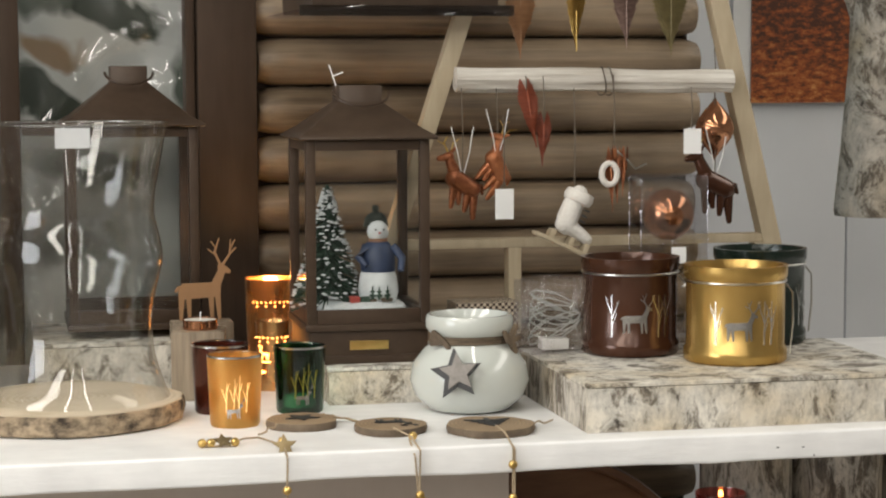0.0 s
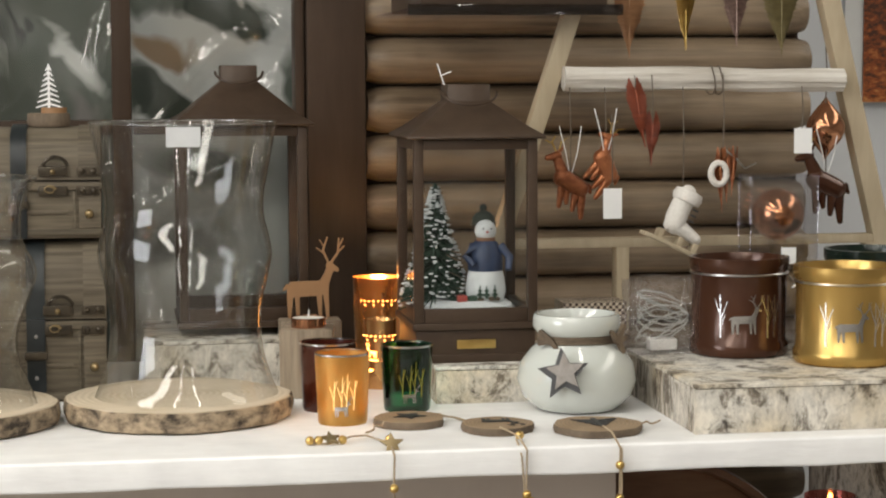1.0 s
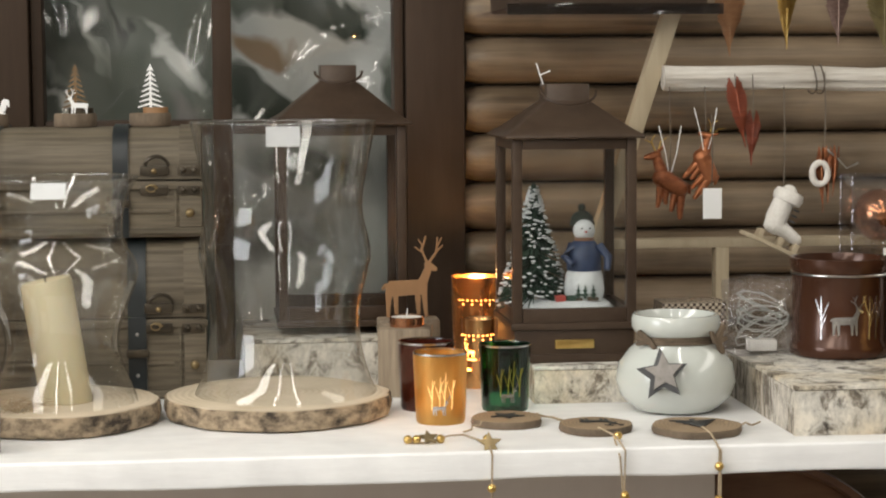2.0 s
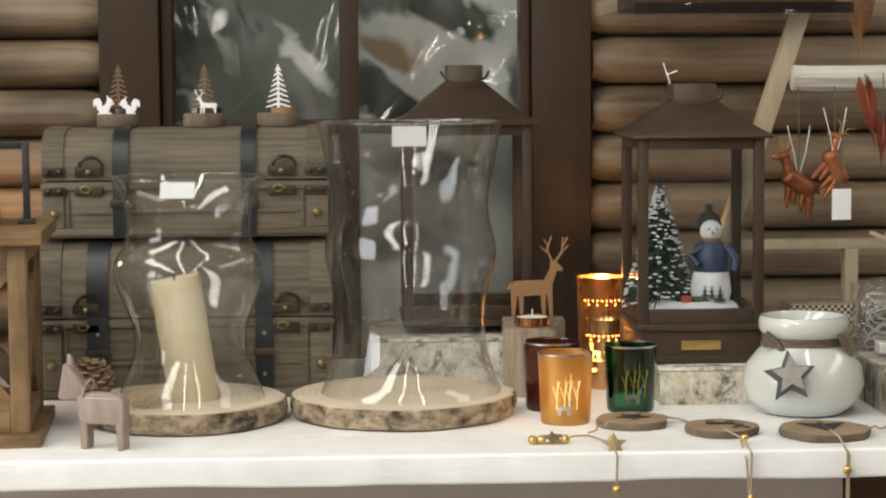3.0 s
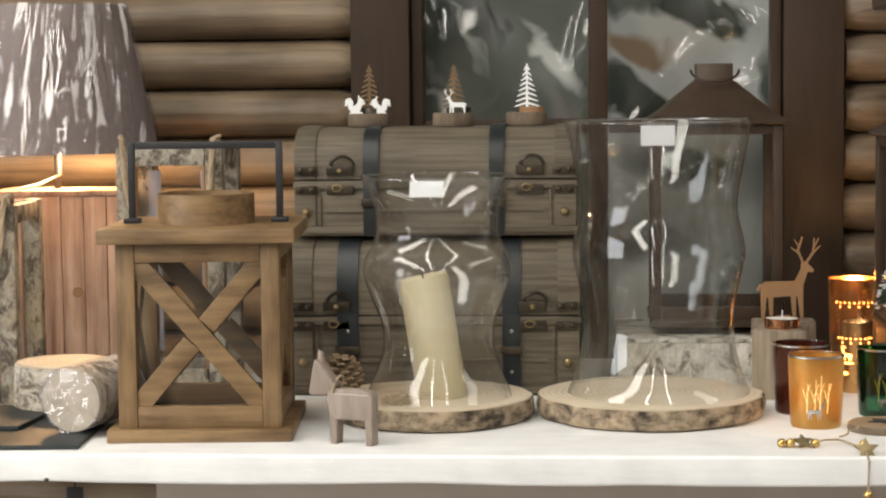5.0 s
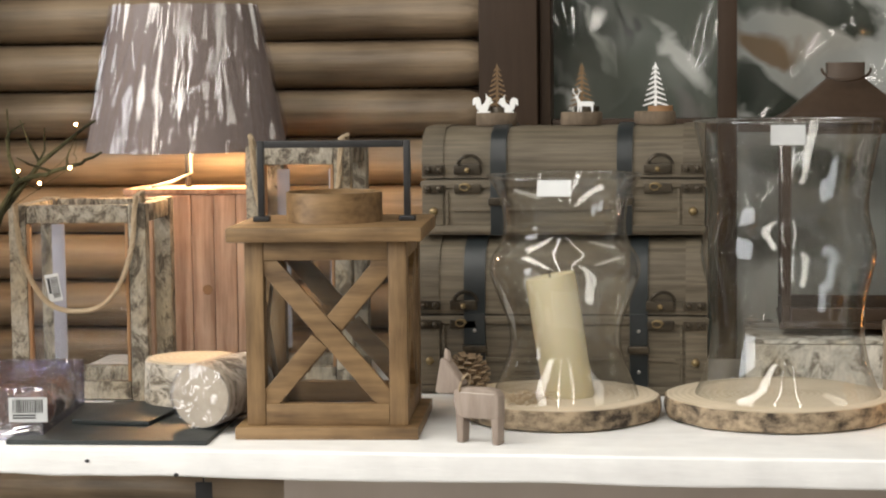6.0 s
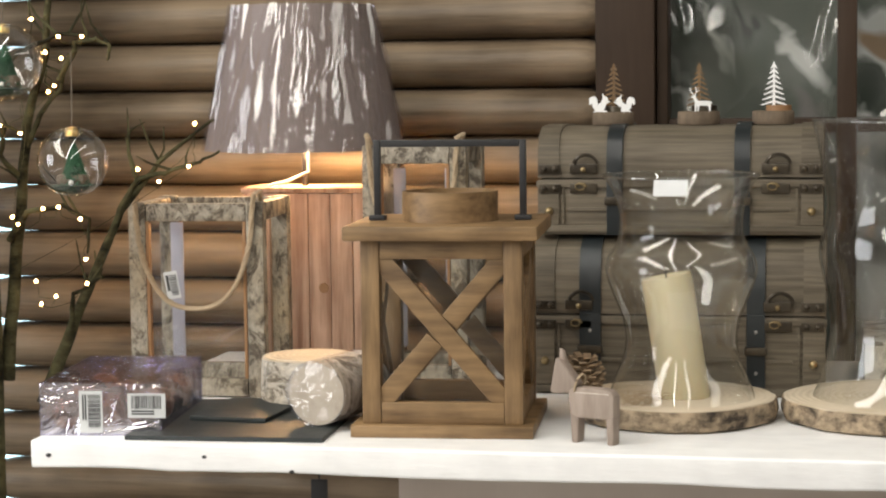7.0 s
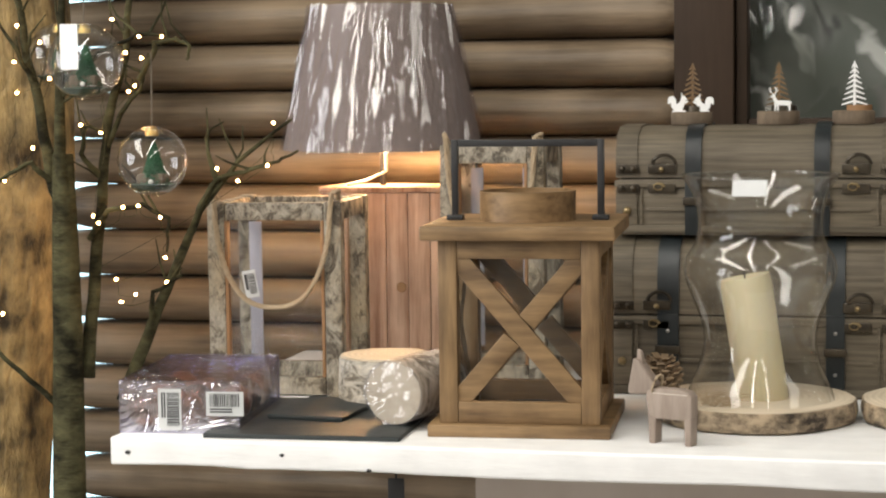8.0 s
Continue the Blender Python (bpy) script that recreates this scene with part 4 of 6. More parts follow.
part("cord", tube([(0.012, -0.045, 0.006), (0.012, fy - 2.47, -0.01), (0.0155, fy - 2.47, -0.055)], 0.0013, n=6), M_ROPE, b2)
part("tag", merge(lathe([(0, -0.001), (0.016, -0.001), (0.016, 0.001), (0, 0.001)], 24), m=pose(0.019, fy - 2.47, -0.076, 90, 0, 0)), M_BRASS, b2, "round gold tag")
b3 = beads([(0.600, 2.45, TABLE + 0.014), (0.6045, 2.42, TABLE + 0.01), (0.607, fy, TABLE - 0.004), (0.606, fy, 0.73), (0.606, fy, 0.70)], "bead_pendant", "hanging cord with gold beads", [(0.6065, fy, 0.775), (0.606, fy, 0.733)])
part("cord", tube([(0.004, -0.03, 0.01), (0.009, fy - 2.45, -0.006), (0.008, fy - 2.45, -0.09)], 0.0013, n=6), M_ROPE, b3)
for x0, y0, x1, y1 in ((0.33, 2.54, 0.30, 2.50), (0.40, 2.60, 0.47, 2.58), (0.41, 2.59, 0.46, 2.60), (0.64, 2.49, 0.69, 2.51), (0.49, 2.50, 0.475, 2.56)):
    c = thing("loose_cord", x0, y0, TABLE, "loose end of jute cord on the table", "cord", group="loose cords")
    part("cord", tube(bent((0, 0, 0.012), (x1 - x0, y1 - y0, 0.002), 0.002, 8, 0.01, x0 * 9), 0.0013, n=6), M_ROPE, c)

# ---- hurricane glasses on wood slices ----


def slice_board(x, y, r, h, seed, label):
    t = thing("wood_slice_plate", x, y, TABLE, label, "wood slice", group="wood slice plates")
    part("slice", lathe([(0, 0.002), (r * 0.95, 0.002), (r * 0.985, 0.008), (r * 0.985, h - 0.001), (r * 0.96, h), (0, h)], 72, wob=0.06, seed=seed), M_SLICE, t)
    part("bark", lathe([(r * 0.93, 0.0), (r * 0.99, 0.003), (r * 1.012, h * 0.45), (r * 0.998, h - 0.003), (r * 0.975, h - 0.002)], 96, wob=0.06, seed=seed), M_BARK, t, "rough bark rim")
    return t


def hurricane(x, y, z, prof, label):
    t = thing("hurricane_glass", x, y, z, label, "hurricane glass", group="hurricane glasses")
    line = []
    n = len(prof)
    for i in range(n - 1):
        p0, p1, p2, p3 = prof[max(i - 1, 0)], prof[i], prof[i + 1], prof[min(i + 2, n - 1)]
        for k in range(6):
            s = k / 6
            line.append(tuple(0.5 * (2 * p1[j] + (p2[j] - p0[j]) * s + (2 * p0[j] - 5 * p1[j] + 4 * p2[j] - p3[j]) * s * s + (3 * p1[j] - p0[j] - 3 * p2[j] + p3[j]) * s ** 3) for j in (0, 1)))
    line.append(prof[-1])
    g = part("glass", lathe(line, 96), M_GLASS, t)
    g.visible_shadow = False
    rr, rz = prof[-1]
    part("rim", tube([((rr - 0.0015) * math.cos(a), (rr - 0.0015) * math.sin(a), rz) for a in [2 * math.pi * i / 72 for i in range(73)]], 0.0014, n=8), M_RIM, t).visible_shadow = False
    return t


slice_board(0.073, 2.700, 0.149, 0.031, 5.0, "thick pale wood slice with bark under the tall glass")
big = hurricane(0.083, 2.703, TABLE + 0.0305, [(0.124, 0.001), (0.116, 0.018), (0.105, 0.055), (0.101, 0.092), (0.1035, 0.125), (0.111, 0.16), (0.1165, 0.188), (0.1135, 0.212), (0.1065, 0.242), (0.1065, 0.268), (0.112, 0.30), (0.119, 0.335), (0.126, 0.367)], "large clear waisted hurricane glass on a wood slice")
part("price_label", merge(box(-0.022, 0.022, -0.0005, 0.0005, -0.026, 0), m=pose(-0.004, -0.1245, 0.364, 5, 0, -2)), M_LABEL, big, "blank translucent white label")
slice_board(-0.222, 2.676, 0.136, 0.031, 8.0, "thick pale wood slice with bark under the candle glass")
small = hurricane(-0.213, 2.664, TABLE + 0.0305, [(0.099, 0.001), (0.0945, 0.012), (0.083, 0.040), (0.0748, 0.070), (0.077, 0.10), (0.088, 0.13), (0.0985, 0.158), (0.1010, 0.174), (0.097, 0.190), (0.0865, 0.207), (0.0818, 0.225), (0.0830, 0.25), (0.0905, 0.275), (0.1045, 0.297)], "clear waisted hurricane glass with a candle inside")
part("price_label", merge(box(-0.022, 0.022, -0.0005, 0.0005, -0.022, 0), m=pose(-0.005, -0.0985, 0.295, -24, 0, -2)), M_LABEL, small, "blank translucent white label")
cand = thing("pillar_candle", -0.208, 2.660, TABLE + 0.0312, "tall ivory pillar candle leaning inside the glass", "candle")


def candle():
    bm = lathe([(0, 0), (0.033, 0), (0.0345, 0.004), (0.0345, 0.155), (0.0325, 0.162), (0.02, 0.158), (0, 0.156)], 40)
    for v in bm.verts:
        if v.co.z > 0.1:
            v.co.z += 0.18 * v.co.x
        v.co.x += 0.0012 * noise.noise(v.co * 40)
        v.co.x -= 0.15 * v.co.z
    return bm


part("wax", candle(), M_WAX, cand)
part("wick", tube([(-0.024, 0, 0.155), (-0.026, 0, 0.168)], 0.0012, n=6), M_INK, cand)

M_DONKEY = grainy("greyish_brown_washed_wood", (0.15, 0.11, 0.085), (0.37, 0.30, 0.25), (70, 70, 12), 0.7, relief=0.4)
M_FELTLINE = grainy("pale_line_wood", (0.40, 0.34, 0.28), (0.52, 0.46, 0.39), (60, 60, 60), 0.8)
don = thing("wooden_donkey", -0.305, 2.470, TABLE, "small flat grey-washed wooden donkey", "donkey figure", -20)


def sawn(outline, thick):
    """A sawn board piece with eased edges, from a convex outline in the xz plane."""
    bm = bmesh.new()
    for x, z in outline:
        for y in (-thick / 2, thick / 2):
            bm.verts.new((x, y, z))
    bmesh.ops.convex_hull(bm, input=bm.verts[:])
    bmesh.ops.dissolve_limit(bm, angle_limit=0.02, verts=bm.verts[:], edges=bm.edges[:])
    bmesh.ops.bevel(bm, geom=bm.edges[:], offset=0.0016, segments=2, affect="EDGES", profile=0.5)
    return bm


part("body", sawn([(-0.033, 0.066), (-0.024, 0.0705), (0.012, 0.0705), (0.025, 0.068), (0.030, 0.062), (0.030, 0.036), (0.024, 0.032), (-0.022, 0.032), (-0.030, 0.036), (-0.034, 0.056)], 0.019), M_DONKEY, don)
part("leg", sawn([(-0.0315, 0.044), (-0.019, 0.036), (-0.0205, 0.0), (-0.0295, 0.0)], 0.0185), M_DONKEY, don)
part("leg", sawn([(0.0185, 0.036), (0.0296, 0.044), (0.029, 0.0), (0.0205, 0.0)], 0.0185), M_DONKEY, don)
part("head", sawn([(-0.052, 0.106), (-0.0445, 0.104), (-0.021, 0.074), (-0.029, 0.062), (-0.045, 0.064), (-0.057, 0.060), (-0.060, 0.064), (-0.054, 0.090)], 0.0178), M_DONKEY, don)
part("ear", sawn([(-0.050, 0.100), (-0.040, 0.098), (-0.043, 0.114), (-0.049, 0.118)], 0.007), M_DONKEY, don)
part("collar", tube([(-0.022 + 0.004 * math.sin(a), 0.0125 * math.cos(a), 0.074 + 0.012 * math.sin(a)) for a in [2 * math.pi * i / 20 for i in range(21)]], 0.0016, n=6), M_ROPE, don, "thin jute collar")
part("back_line", box(-0.024, 0.024, -0.0100, -0.0094, 0.0635, 0.0650, 0.0002), M_FELTLINE, don, "pale line along the back")
cone = thing("pine_cone", -0.343, 2.640, TABLE + 0.031, "dry brown pine cone on the wood slice", "pine cone")
bm = bmesh.new()
for k in range(70):
    a, z = k * 2.4, 0.003 + 0.05 * k / 70
    rad = 0.026 * math.sin(math.pi * (0.15 + 0.8 * k / 70)) + 0.003
    box(0, 0.012, -0.005, 0.005, -0.0012, 0.0012, bm=bm, m=Matrix.Translation((rad * 0.7 * math.cos(a), rad * 0.7 * math.sin(a), z)) @ Matrix.Rotation(a, 4, "Z") @ Matrix.Rotation(-0.5, 4, "Y"))
lathe([(0, 0), (0.014, 0.004), (0.016, 0.028), (0, 0.05)], 12, bm)
part("cone_body", bm, grainy("dry_cone_scales", (0.10, 0.06, 0.03), (0.36, 0.26, 0.16), (60, 60, 60), 0.7), cone)
hay = thing("dried_grass", -0.262, 2.580, TABLE + 0.0315, "small tuft of dried grass on the wood slice", "dried grass")
bm = bmesh.new()
rng = random.Random(5)
for k in range(60):
    a = Vector((rng.uniform(-0.02, 0.02), rng.uniform(-0.012, 0.012), rng.uniform(0.0, 0.008)))
    d = Vector((rng.uniform(-0.03, 0.03), rng.uniform(-0.012, 0.012), rng.uniform(0.0, 0.014)))
    tube([a, a + d * 0.5 + Vector((0, 0, 0.004)), a + d], 0.0007, 0.0004, 4, bm)
part("blades", bm, M_ROPE, hay)

# ---- chests and what stands on them ----


M_WIREDULL = grainy("dull_steel", (0.22, 0.21, 0.20), (0.34, 0.33, 0.31), (60, 60, 60), 0.4, metal=0.8, relief=0.1)


def chest(x0, x1, y0, depth, z, h, seam, straps, label):
    t = thing("wooden_chest", (x0 + x1) / 2, y0 + depth / 2, z, label, "chest", group="stacked chests")
    hx, hd = (x1 - x0) / 2, depth / 2
    part("body", box(-hx, hx, -hd, hd, 0, seam - 0.002, 0.003), M_CHEST, t)
    for zz in (0.004, seam - 0.014):
        part("moulding", box(-hx - 0.003, hx + 0.003, -hd - 0.004, -hd - 0.0002, zz, zz + 0.010, 0.0015), M_CHEST, t)
    part("lower_rail", box(-hx + 0.045, hx - 0.045, -hd - 0.003, -hd - 0.0002, seam * 0.42, seam * 0.42 + 0.005, 0.001), M_CHEST, t)
    top = h - seam
    prof = [(-hd, 0), (-hd, top * 0.25), (-hd * 0.97, top * 0.55), (-hd * 0.86, top * 0.82), (-hd * 0.6, top * 0.97), (0, top), (hd * 0.6, top * 0.97), (hd * 0.86, top * 0.82), (hd, top * 0.4), (hd, 0)]

    def barrel(a, b, off):
        bm = bmesh.new()
        rows_ = [[bm.verts.new((x, y * (1 + off / hd), seam + zz + (off if zz > 0.001 else 0))) for y, zz in prof] for x in (a, b)]
        for j in range(len(prof) - 1):
            bm.faces.new((rows_[0][j], rows_[0][j + 1], rows_[1][j + 1], rows_[1][j]))
        bm.faces.new(rows_[0])
        bm.faces.new(rows_[1])
        bm.faces.new((rows_[0][0], rows_[1][0], rows_[1][-1], rows_[0][-1]))
        return bm

    part("lid", barrel(-hx, hx, 0.0), M_CHEST, t)
    for a in (-hx - 0.001, hx - 0.030):
        part("end_band", barrel(a, a + 0.031, 0.002), M_CHEST, t)
        part("end_band", box(a, a + 0.031, -hd - 0.0035, -hd - 0.0003, 0.015, seam - 0.015, 0.001), M_CHEST, t)
    for s, w in straps:
        part("strap", barrel(s, s + w, 0.0035), M_STRAP, t, "dark leather strap")
        part("strap", box(s, s + w, -hd - 0.006, -hd - 0.0005, 0.0, seam + 0.001, 0.001), M_STRAP, t)
        for zz in (seam * 0.30, seam * 0.80) if h > 0.2 else ():
            part("strap_rivet", ball(0.0032, (s + w / 2, -hd - 0.0062, zz), 1, squash=(1, 0.5, 1)), M_WIREDULL, t, "dull metal rivet")
        part("buckle", box(s - 0.003, s + w + 0.003, -hd - 0.011, -hd - 0.006, seam * 0.52, seam * 0.52 + 0.012, 0.003), M_IRON, t)
    for s in (-1, 1):
        cx = s * (hx - 0.062) - (0.004 if s > 0 else -0.004)
        for k, dz in ((0, 0.006), (1, -0.022)):
            part("hasp_plate", box(cx - 0.02, cx + 0.02, -hd - 0.006, -hd - 0.0005, seam + dz, seam + dz + 0.014, 0.002), M_IRON, t)
            part("corner_plate", box(s * (hx - 0.017) - 0.016, s * (hx - 0.017) + 0.016, -hd - 0.0065, -hd - 0.004, seam + dz, seam + dz + 0.013, 0.001), M_IRON, t)
            for q in (-0.008, 0.008):
                part("rivet", ball(0.0045, (s * (hx - 0.017) + q, -hd - 0.0085, seam + dz + 0.007), 2), M_IRON, t)
        arc = [(cx + 0.004 + 0.017 * math.cos(a), -hd - 0.008, seam + 0.018 + 0.015 * math.sin(a)) for a in [math.pi * (0.95 - i / 12) for i in range(12)]]
        part("hasp", tube(arc, 0.003, 0.0022, 6), M_IRON, t)
        scroll = [(cx - 0.004 + (0.009 - 0.0035 * i / 9) * math.cos(0.9 * i), -hd - 0.0078, seam - 0.013 + (0.006 - 0.002 * i / 9) * math.sin(0.9 * i)) for i in range(10)]
        part("lock_scroll", tube(scroll, 0.0015, 0.001, 6), M_STUD, t, "bronze scroll")
        part("lock_knob", ball(0.0042, (cx, -hd - 0.0085, seam + 0.012), 2), M_STUD, t, "bronze knob")
        part("panel_edge", box(s * (hx - 0.036) - 0.0015, s * (hx - 0.036) + 0.0015, -hd - 0.0034, -hd - 0.0002, 0.016, seam - 0.016, 0.0006), M_CHEST, t)
        part("stud", ball(0.0065, (s * (hx - 0.016), -hd - 0.006, seam * 0.42), 2), M_STUD, t, "dull brass stud")
    return t


chest(-0.441, -0.026, 2.852, 0.27, TABLE, 0.230, 0.118, [(-0.141, 0.031), (0.098, 0.026)], "grey-brown wooden chest with dark straps under another chest")
chest(-0.437, -0.030, 2.880, 0.235, 1.0300, 0.1565, 0.083, [(-0.104, 0.023), (0.079, 0.022)], "smaller grey-brown wooden chest with iron fittings stacked on top")


def tealight_log(x, y, z, label, motif, white):
    t = thing("tealight_log_slice", x, y, z, label, "tealight holder", group="tealight holders on the chest")
    part("log", lathe([(0, 0), (0.030, 0), (0.0312, 0.003), (0.0308, 0.018), (0.029, 0.0195), (0, 0.0195)], 32, wob=0.04, seed=x * 30), M_BARKRIM, t)
    bm = merge(flat(scaled(FIR, 0.077), 0.003), m=pose(0.0 if not white else 0.001, 0.012 if not white else 0.0, 0.0195))
    part("tree", bm, M_PAPER if white else M_PINE, t, "white fir cut-out" if white else "plywood fir cut-out")
    if motif:
        part("animal", merge(motif, m=pose(0, -0.012, 0.0185)), M_PAPER, t, "white animal cut-out")
    part("tealight", lathe([(0, 0.0195), (0.0185, 0.0195), (0.0185, 0.0275), (0, 0.0275)], 24, m=pose(0.008, 0.004, 0)), M_IRON if not white else M_DEERWOOD, t)
    return t


def squirrel(side, lift):
    """Sitting squirrel with a curled bushy tail; side +1 faces right."""
    body = [(-17.8, 6.8, -12.7, 13.3, 6.6, 4.0), (-12.7, 13.3, -11.0, 19.8, 4.0, 3.4), (-10.5, 20.9, -7.6, 19.4, 3.7, 2.2), (-12.5, 23.2, -13.8, 28.4, 1.5, 0.5),
            (-10.2, 14.0, -4.4, 16.6, 1.9, 1.1), (-26.0, 1.6, -9.0, 1.6, 1.7, 1.7)]
    tail = [(-20.5, 3.0, 2.8), (-25.0, 9.0, 3.8), (-25.6, 15.8, 4.4), (-27.2, 20.5, 4.2), (-31.0, 20.2, 3.0), (-32.8, 13.5, 1.4)]
    body += [(p[0], p[1], q[0], q[1], p[2], q[2]) for p, q in zip(tail, tail[1:])]
    return [(side * x0 / 1000, z0 * lift / 1000, side * x1 / 1000, z1 * lift / 1000, r0 / 1000, r1 / 1000) for x0, z0, x1, z1, r0, r1 in body]


bm = flat(squirrel(1, 1.0), 0.003)
flat(squirrel(-1, 0.93), 0.003, bm)
tealight_log(-0.340, 2.985, 1.1865, "log slice tealight holder with plywood fir and two white squirrels", bm, False)
tealight_log(-0.2125, 2.985, 1.1865, "log slice tealight holder with plywood fir and a white deer", flat(scaled(DEER, 0.030, 0.006, 0, -1), 0.003), False)
tealight_log(-0.1035, 2.985, 1.1865, "log slice tealight holder with a white fir cut-out", None, True)

# ---- the wooden cross lantern ----
xl = thing("wooden_lantern", -0.512, 2.592, TABLE, "brown pine lantern with crossed bars and black handle", "lantern", 4)
W2 = 0.118
part("base", box(-W2, W2, -W2, W2, 0, 0.016, 0.002), M_PINE_X, xl)
B = 0.104
for sx in (-1, 1):
    for sy in (-1, 1):
        x0, y0 = sx * (B - 0.012), sy * (B - 0.012)
        part("post", box(x0 - 0.012, x0 + 0.012, y0 - 0.012, y0 + 0.012, 0.0162, 0.253, 0.0015), M_PINE, xl)
for k in range(4):
    m = pose(0, 0, 0, 0, 0, 90 * k)
    part("rail", box(-B + 0.0245, B - 0.0245, -B + 0.001, -B + 0.016, 0.0164, 0.044, 0.001, m=m), M_PINE_X, xl)
    part("rail", box(-B + 0.0245, B - 0.0245, -B + 0.001, -B + 0.016, 0.229, 0.253, 0.001, m=m), M_PINE_X, xl)
    ang = math.degrees(math.atan2(0.185, 2 * (B - 0.0245)))
    ln = math.hypot(0.185, 2 * (B - 0.0245)) / 2 + 0.008
    c = pose(0, -B + 0.008, 0.1365)
    part("cross_bar", box(-ln, ln, -0.0045, 0.0045, -0.0130, 0.0130, 0.001, m=m @ c @ pose(0, 0, 0, 0, ang, 0)), M_PINE_X, xl)
    for a, b in ((-ln, -0.015), (0.015, ln)):
        part("cross_bar", box(a, b, -0.0044, 0.0044, -0.0130, 0.0130, 0.001, m=m @ c @ pose(0, 0, 0, 0, -ang, 0)), M_PINE_X, xl)
    g = part("pane", box(-B + 0.02, B - 0.02, -B + 0.0175, -B + 0.0190, 0.044, 0.229, m=m), M_PANE, xl)
    g.visible_shadow = False
part("inner_plate", lathe([(0, 0.0165), (0.06, 0.0165), (0.062, 0.022), (0.058, 0.022), (0.056, 0.019), (0, 0.019)], 40), M_BLACK, xl, "black candle plate")
part("roof", box(-0.125, 0.125, -0.122, 0.122, 0.2535, 0.2720, 0.003), M_PINE_X, xl)
ring = lathe([(0.059, 0.2722), (0.0635, 0.2722), (0.0635, 0.311), (0.0615, 0.3115), (0.0605, 0.311), (0.0595, 0.2722)], 56)
part("chimney_ring", ring, M_PINE_X, xl, "bent wood ring")
part("handle", box(-0.1015, -0.0925, -0.005, 0.005, 0.278, 0.3785, 0.001), M_BLACK, xl)
part("handle", box(0.0925, 0.1015, -0.005, 0.005, 0.278, 0.3785, 0.001), M_BLACK, xl)
part("handle", box(-0.092, 0.092, -0.005, 0.005, 0.369, 0.3785, 0.001), M_BLACK, xl)
for s in (-1, 1):
    part("bracket", box(s * 0.097 - 0.011, s * 0.097 + 0.011, -0.009, 0.009, 0.2722, 0.279, 0.0015), M_BLACK, xl)

# ---- left end of the table ----
sl = thing("slate_plate", -0.785, 2.565, TABLE, "large flat black slate plate on the white table", "slate plate", 3, "slate plates")
part("plate", box(-0.130, 0.130, -0.148, 0.148, 0, 0.0065, 0.0015), M_SLATE, sl)
sl = thing("slate_plate", -0.800, 2.600, TABLE + 0.0067, "small black slate plate lying on the large one", "slate plate", -4, "slate plates")
part("plate", box(-0.054, 0.054, -0.075, 0.085, 0, 0.006, 0.0015), M_SLATE, sl)

M_WRAPEND = grainy("wrapped_log_end", (0.34, 0.28, 0.20), (0.56, 0.49, 0.39), (40, 40, 40), 0.6, big=22, relief=0.5)
lc = thing("log_candle", -0.676, 2.505, TABLE + 0.0067 + 0.0425, "birch log candle wrapped in clear film lying on slate", "log candle", -14)
part("log", merge(lathe([(0, 0), (0.041, 0), (0.0415, 0.004), (0.0415, 0.13), (0, 0.13)], 40), m=pose(0, 0, 0, -90, 0, 0)), [M_BIRCH], lc)
part("end", merge(lathe([(0, 0.0003), (0.0405, 0.0003), (0.0405, 0.0012), (0, 0.0012)], 40), m=pose(0, 0, 0, 90, 0, 0)), M_WRAPEND, lc, "pale sawn end")
bm = lathe([(0, -0.003), (0.008, -0.003), (0.016, -0.0025), (0.025, -0.003), (0.034, -0.0025), (0.0435, -0.002), (0.0437, 0.03), (0.0435, 0.065), (0.0437, 0.10), (0.0435, 0.131), (0, 0.131)], 34)
for v in bm.verts:
    k = 0.0016 * noise.noise(v.co * 160) + 0.0016 * noise.noise(v.co * 60)
    v.co.z += k if v.co.z < 0.02 else 0
    v.co.x, v.co.y = v.co.x * (1.02 + 8 * k), v.co.y * (1.02 + 8 * k)
part("wrap", merge(bm, m=pose(0, 0, 0, -90, 0, 0)), film("log_wrap", (30, 30, 30), 0.11, 0.2), lc, "clear film wrap", False).visible_shadow = False
st = thing("birch_stump", -0.737, 2.700, TABLE, "short birch log stump with pale sawn top", "birch stump")
part("bark", lathe([(0, 0.0066), (0.066, 0.0066), (0.068, 0.016), (0.066, 0.07), (0.0, 0.0705)], 48, wob=0.09, seed=4), M_BIRCH_X, st)
part("top", lathe([(0, 0.0707), (0.064, 0.0707), (0.063, 0.0735), (0, 0.0740)], 48, wob=0.09, seed=4), M_SLICE, st, "pale sawn top")

# clear box of copper baubles
pb = thing("clear_plastic_box", -0.962, 2.560, TABLE, "clear plastic box of copper baubles with barcode labels", "box of baubles", 6)
for nm, a in (("front", (-0.08, 0.08, -0.125, -0.1242, 0, 0.068)), ("back", (-0.08, 0.08, 0.1242, 0.125, 0, 0.068)), ("side", (-0.08, -0.0792, -0.124, 0.124, 0, 0.068)), ("side", (0.0792, 0.08, -0.124, 0.124, 0, 0.068)), ("top", (-0.08, 0.08, -0.125, 0.125, 0.0682, 0.069))):
    part(nm + "_sheet", box(*a), M_BOXFILM, pb).visible_shadow = False
for i in range(3):
    for j in range(4):
        part("bauble", ball(0.0245, (-0.052 + 0.052 * i, -0.092 + 0.06 * j, 0.027), 3), [M_COPPERBALL, M_COPPER][(i + j) % 2], pb)


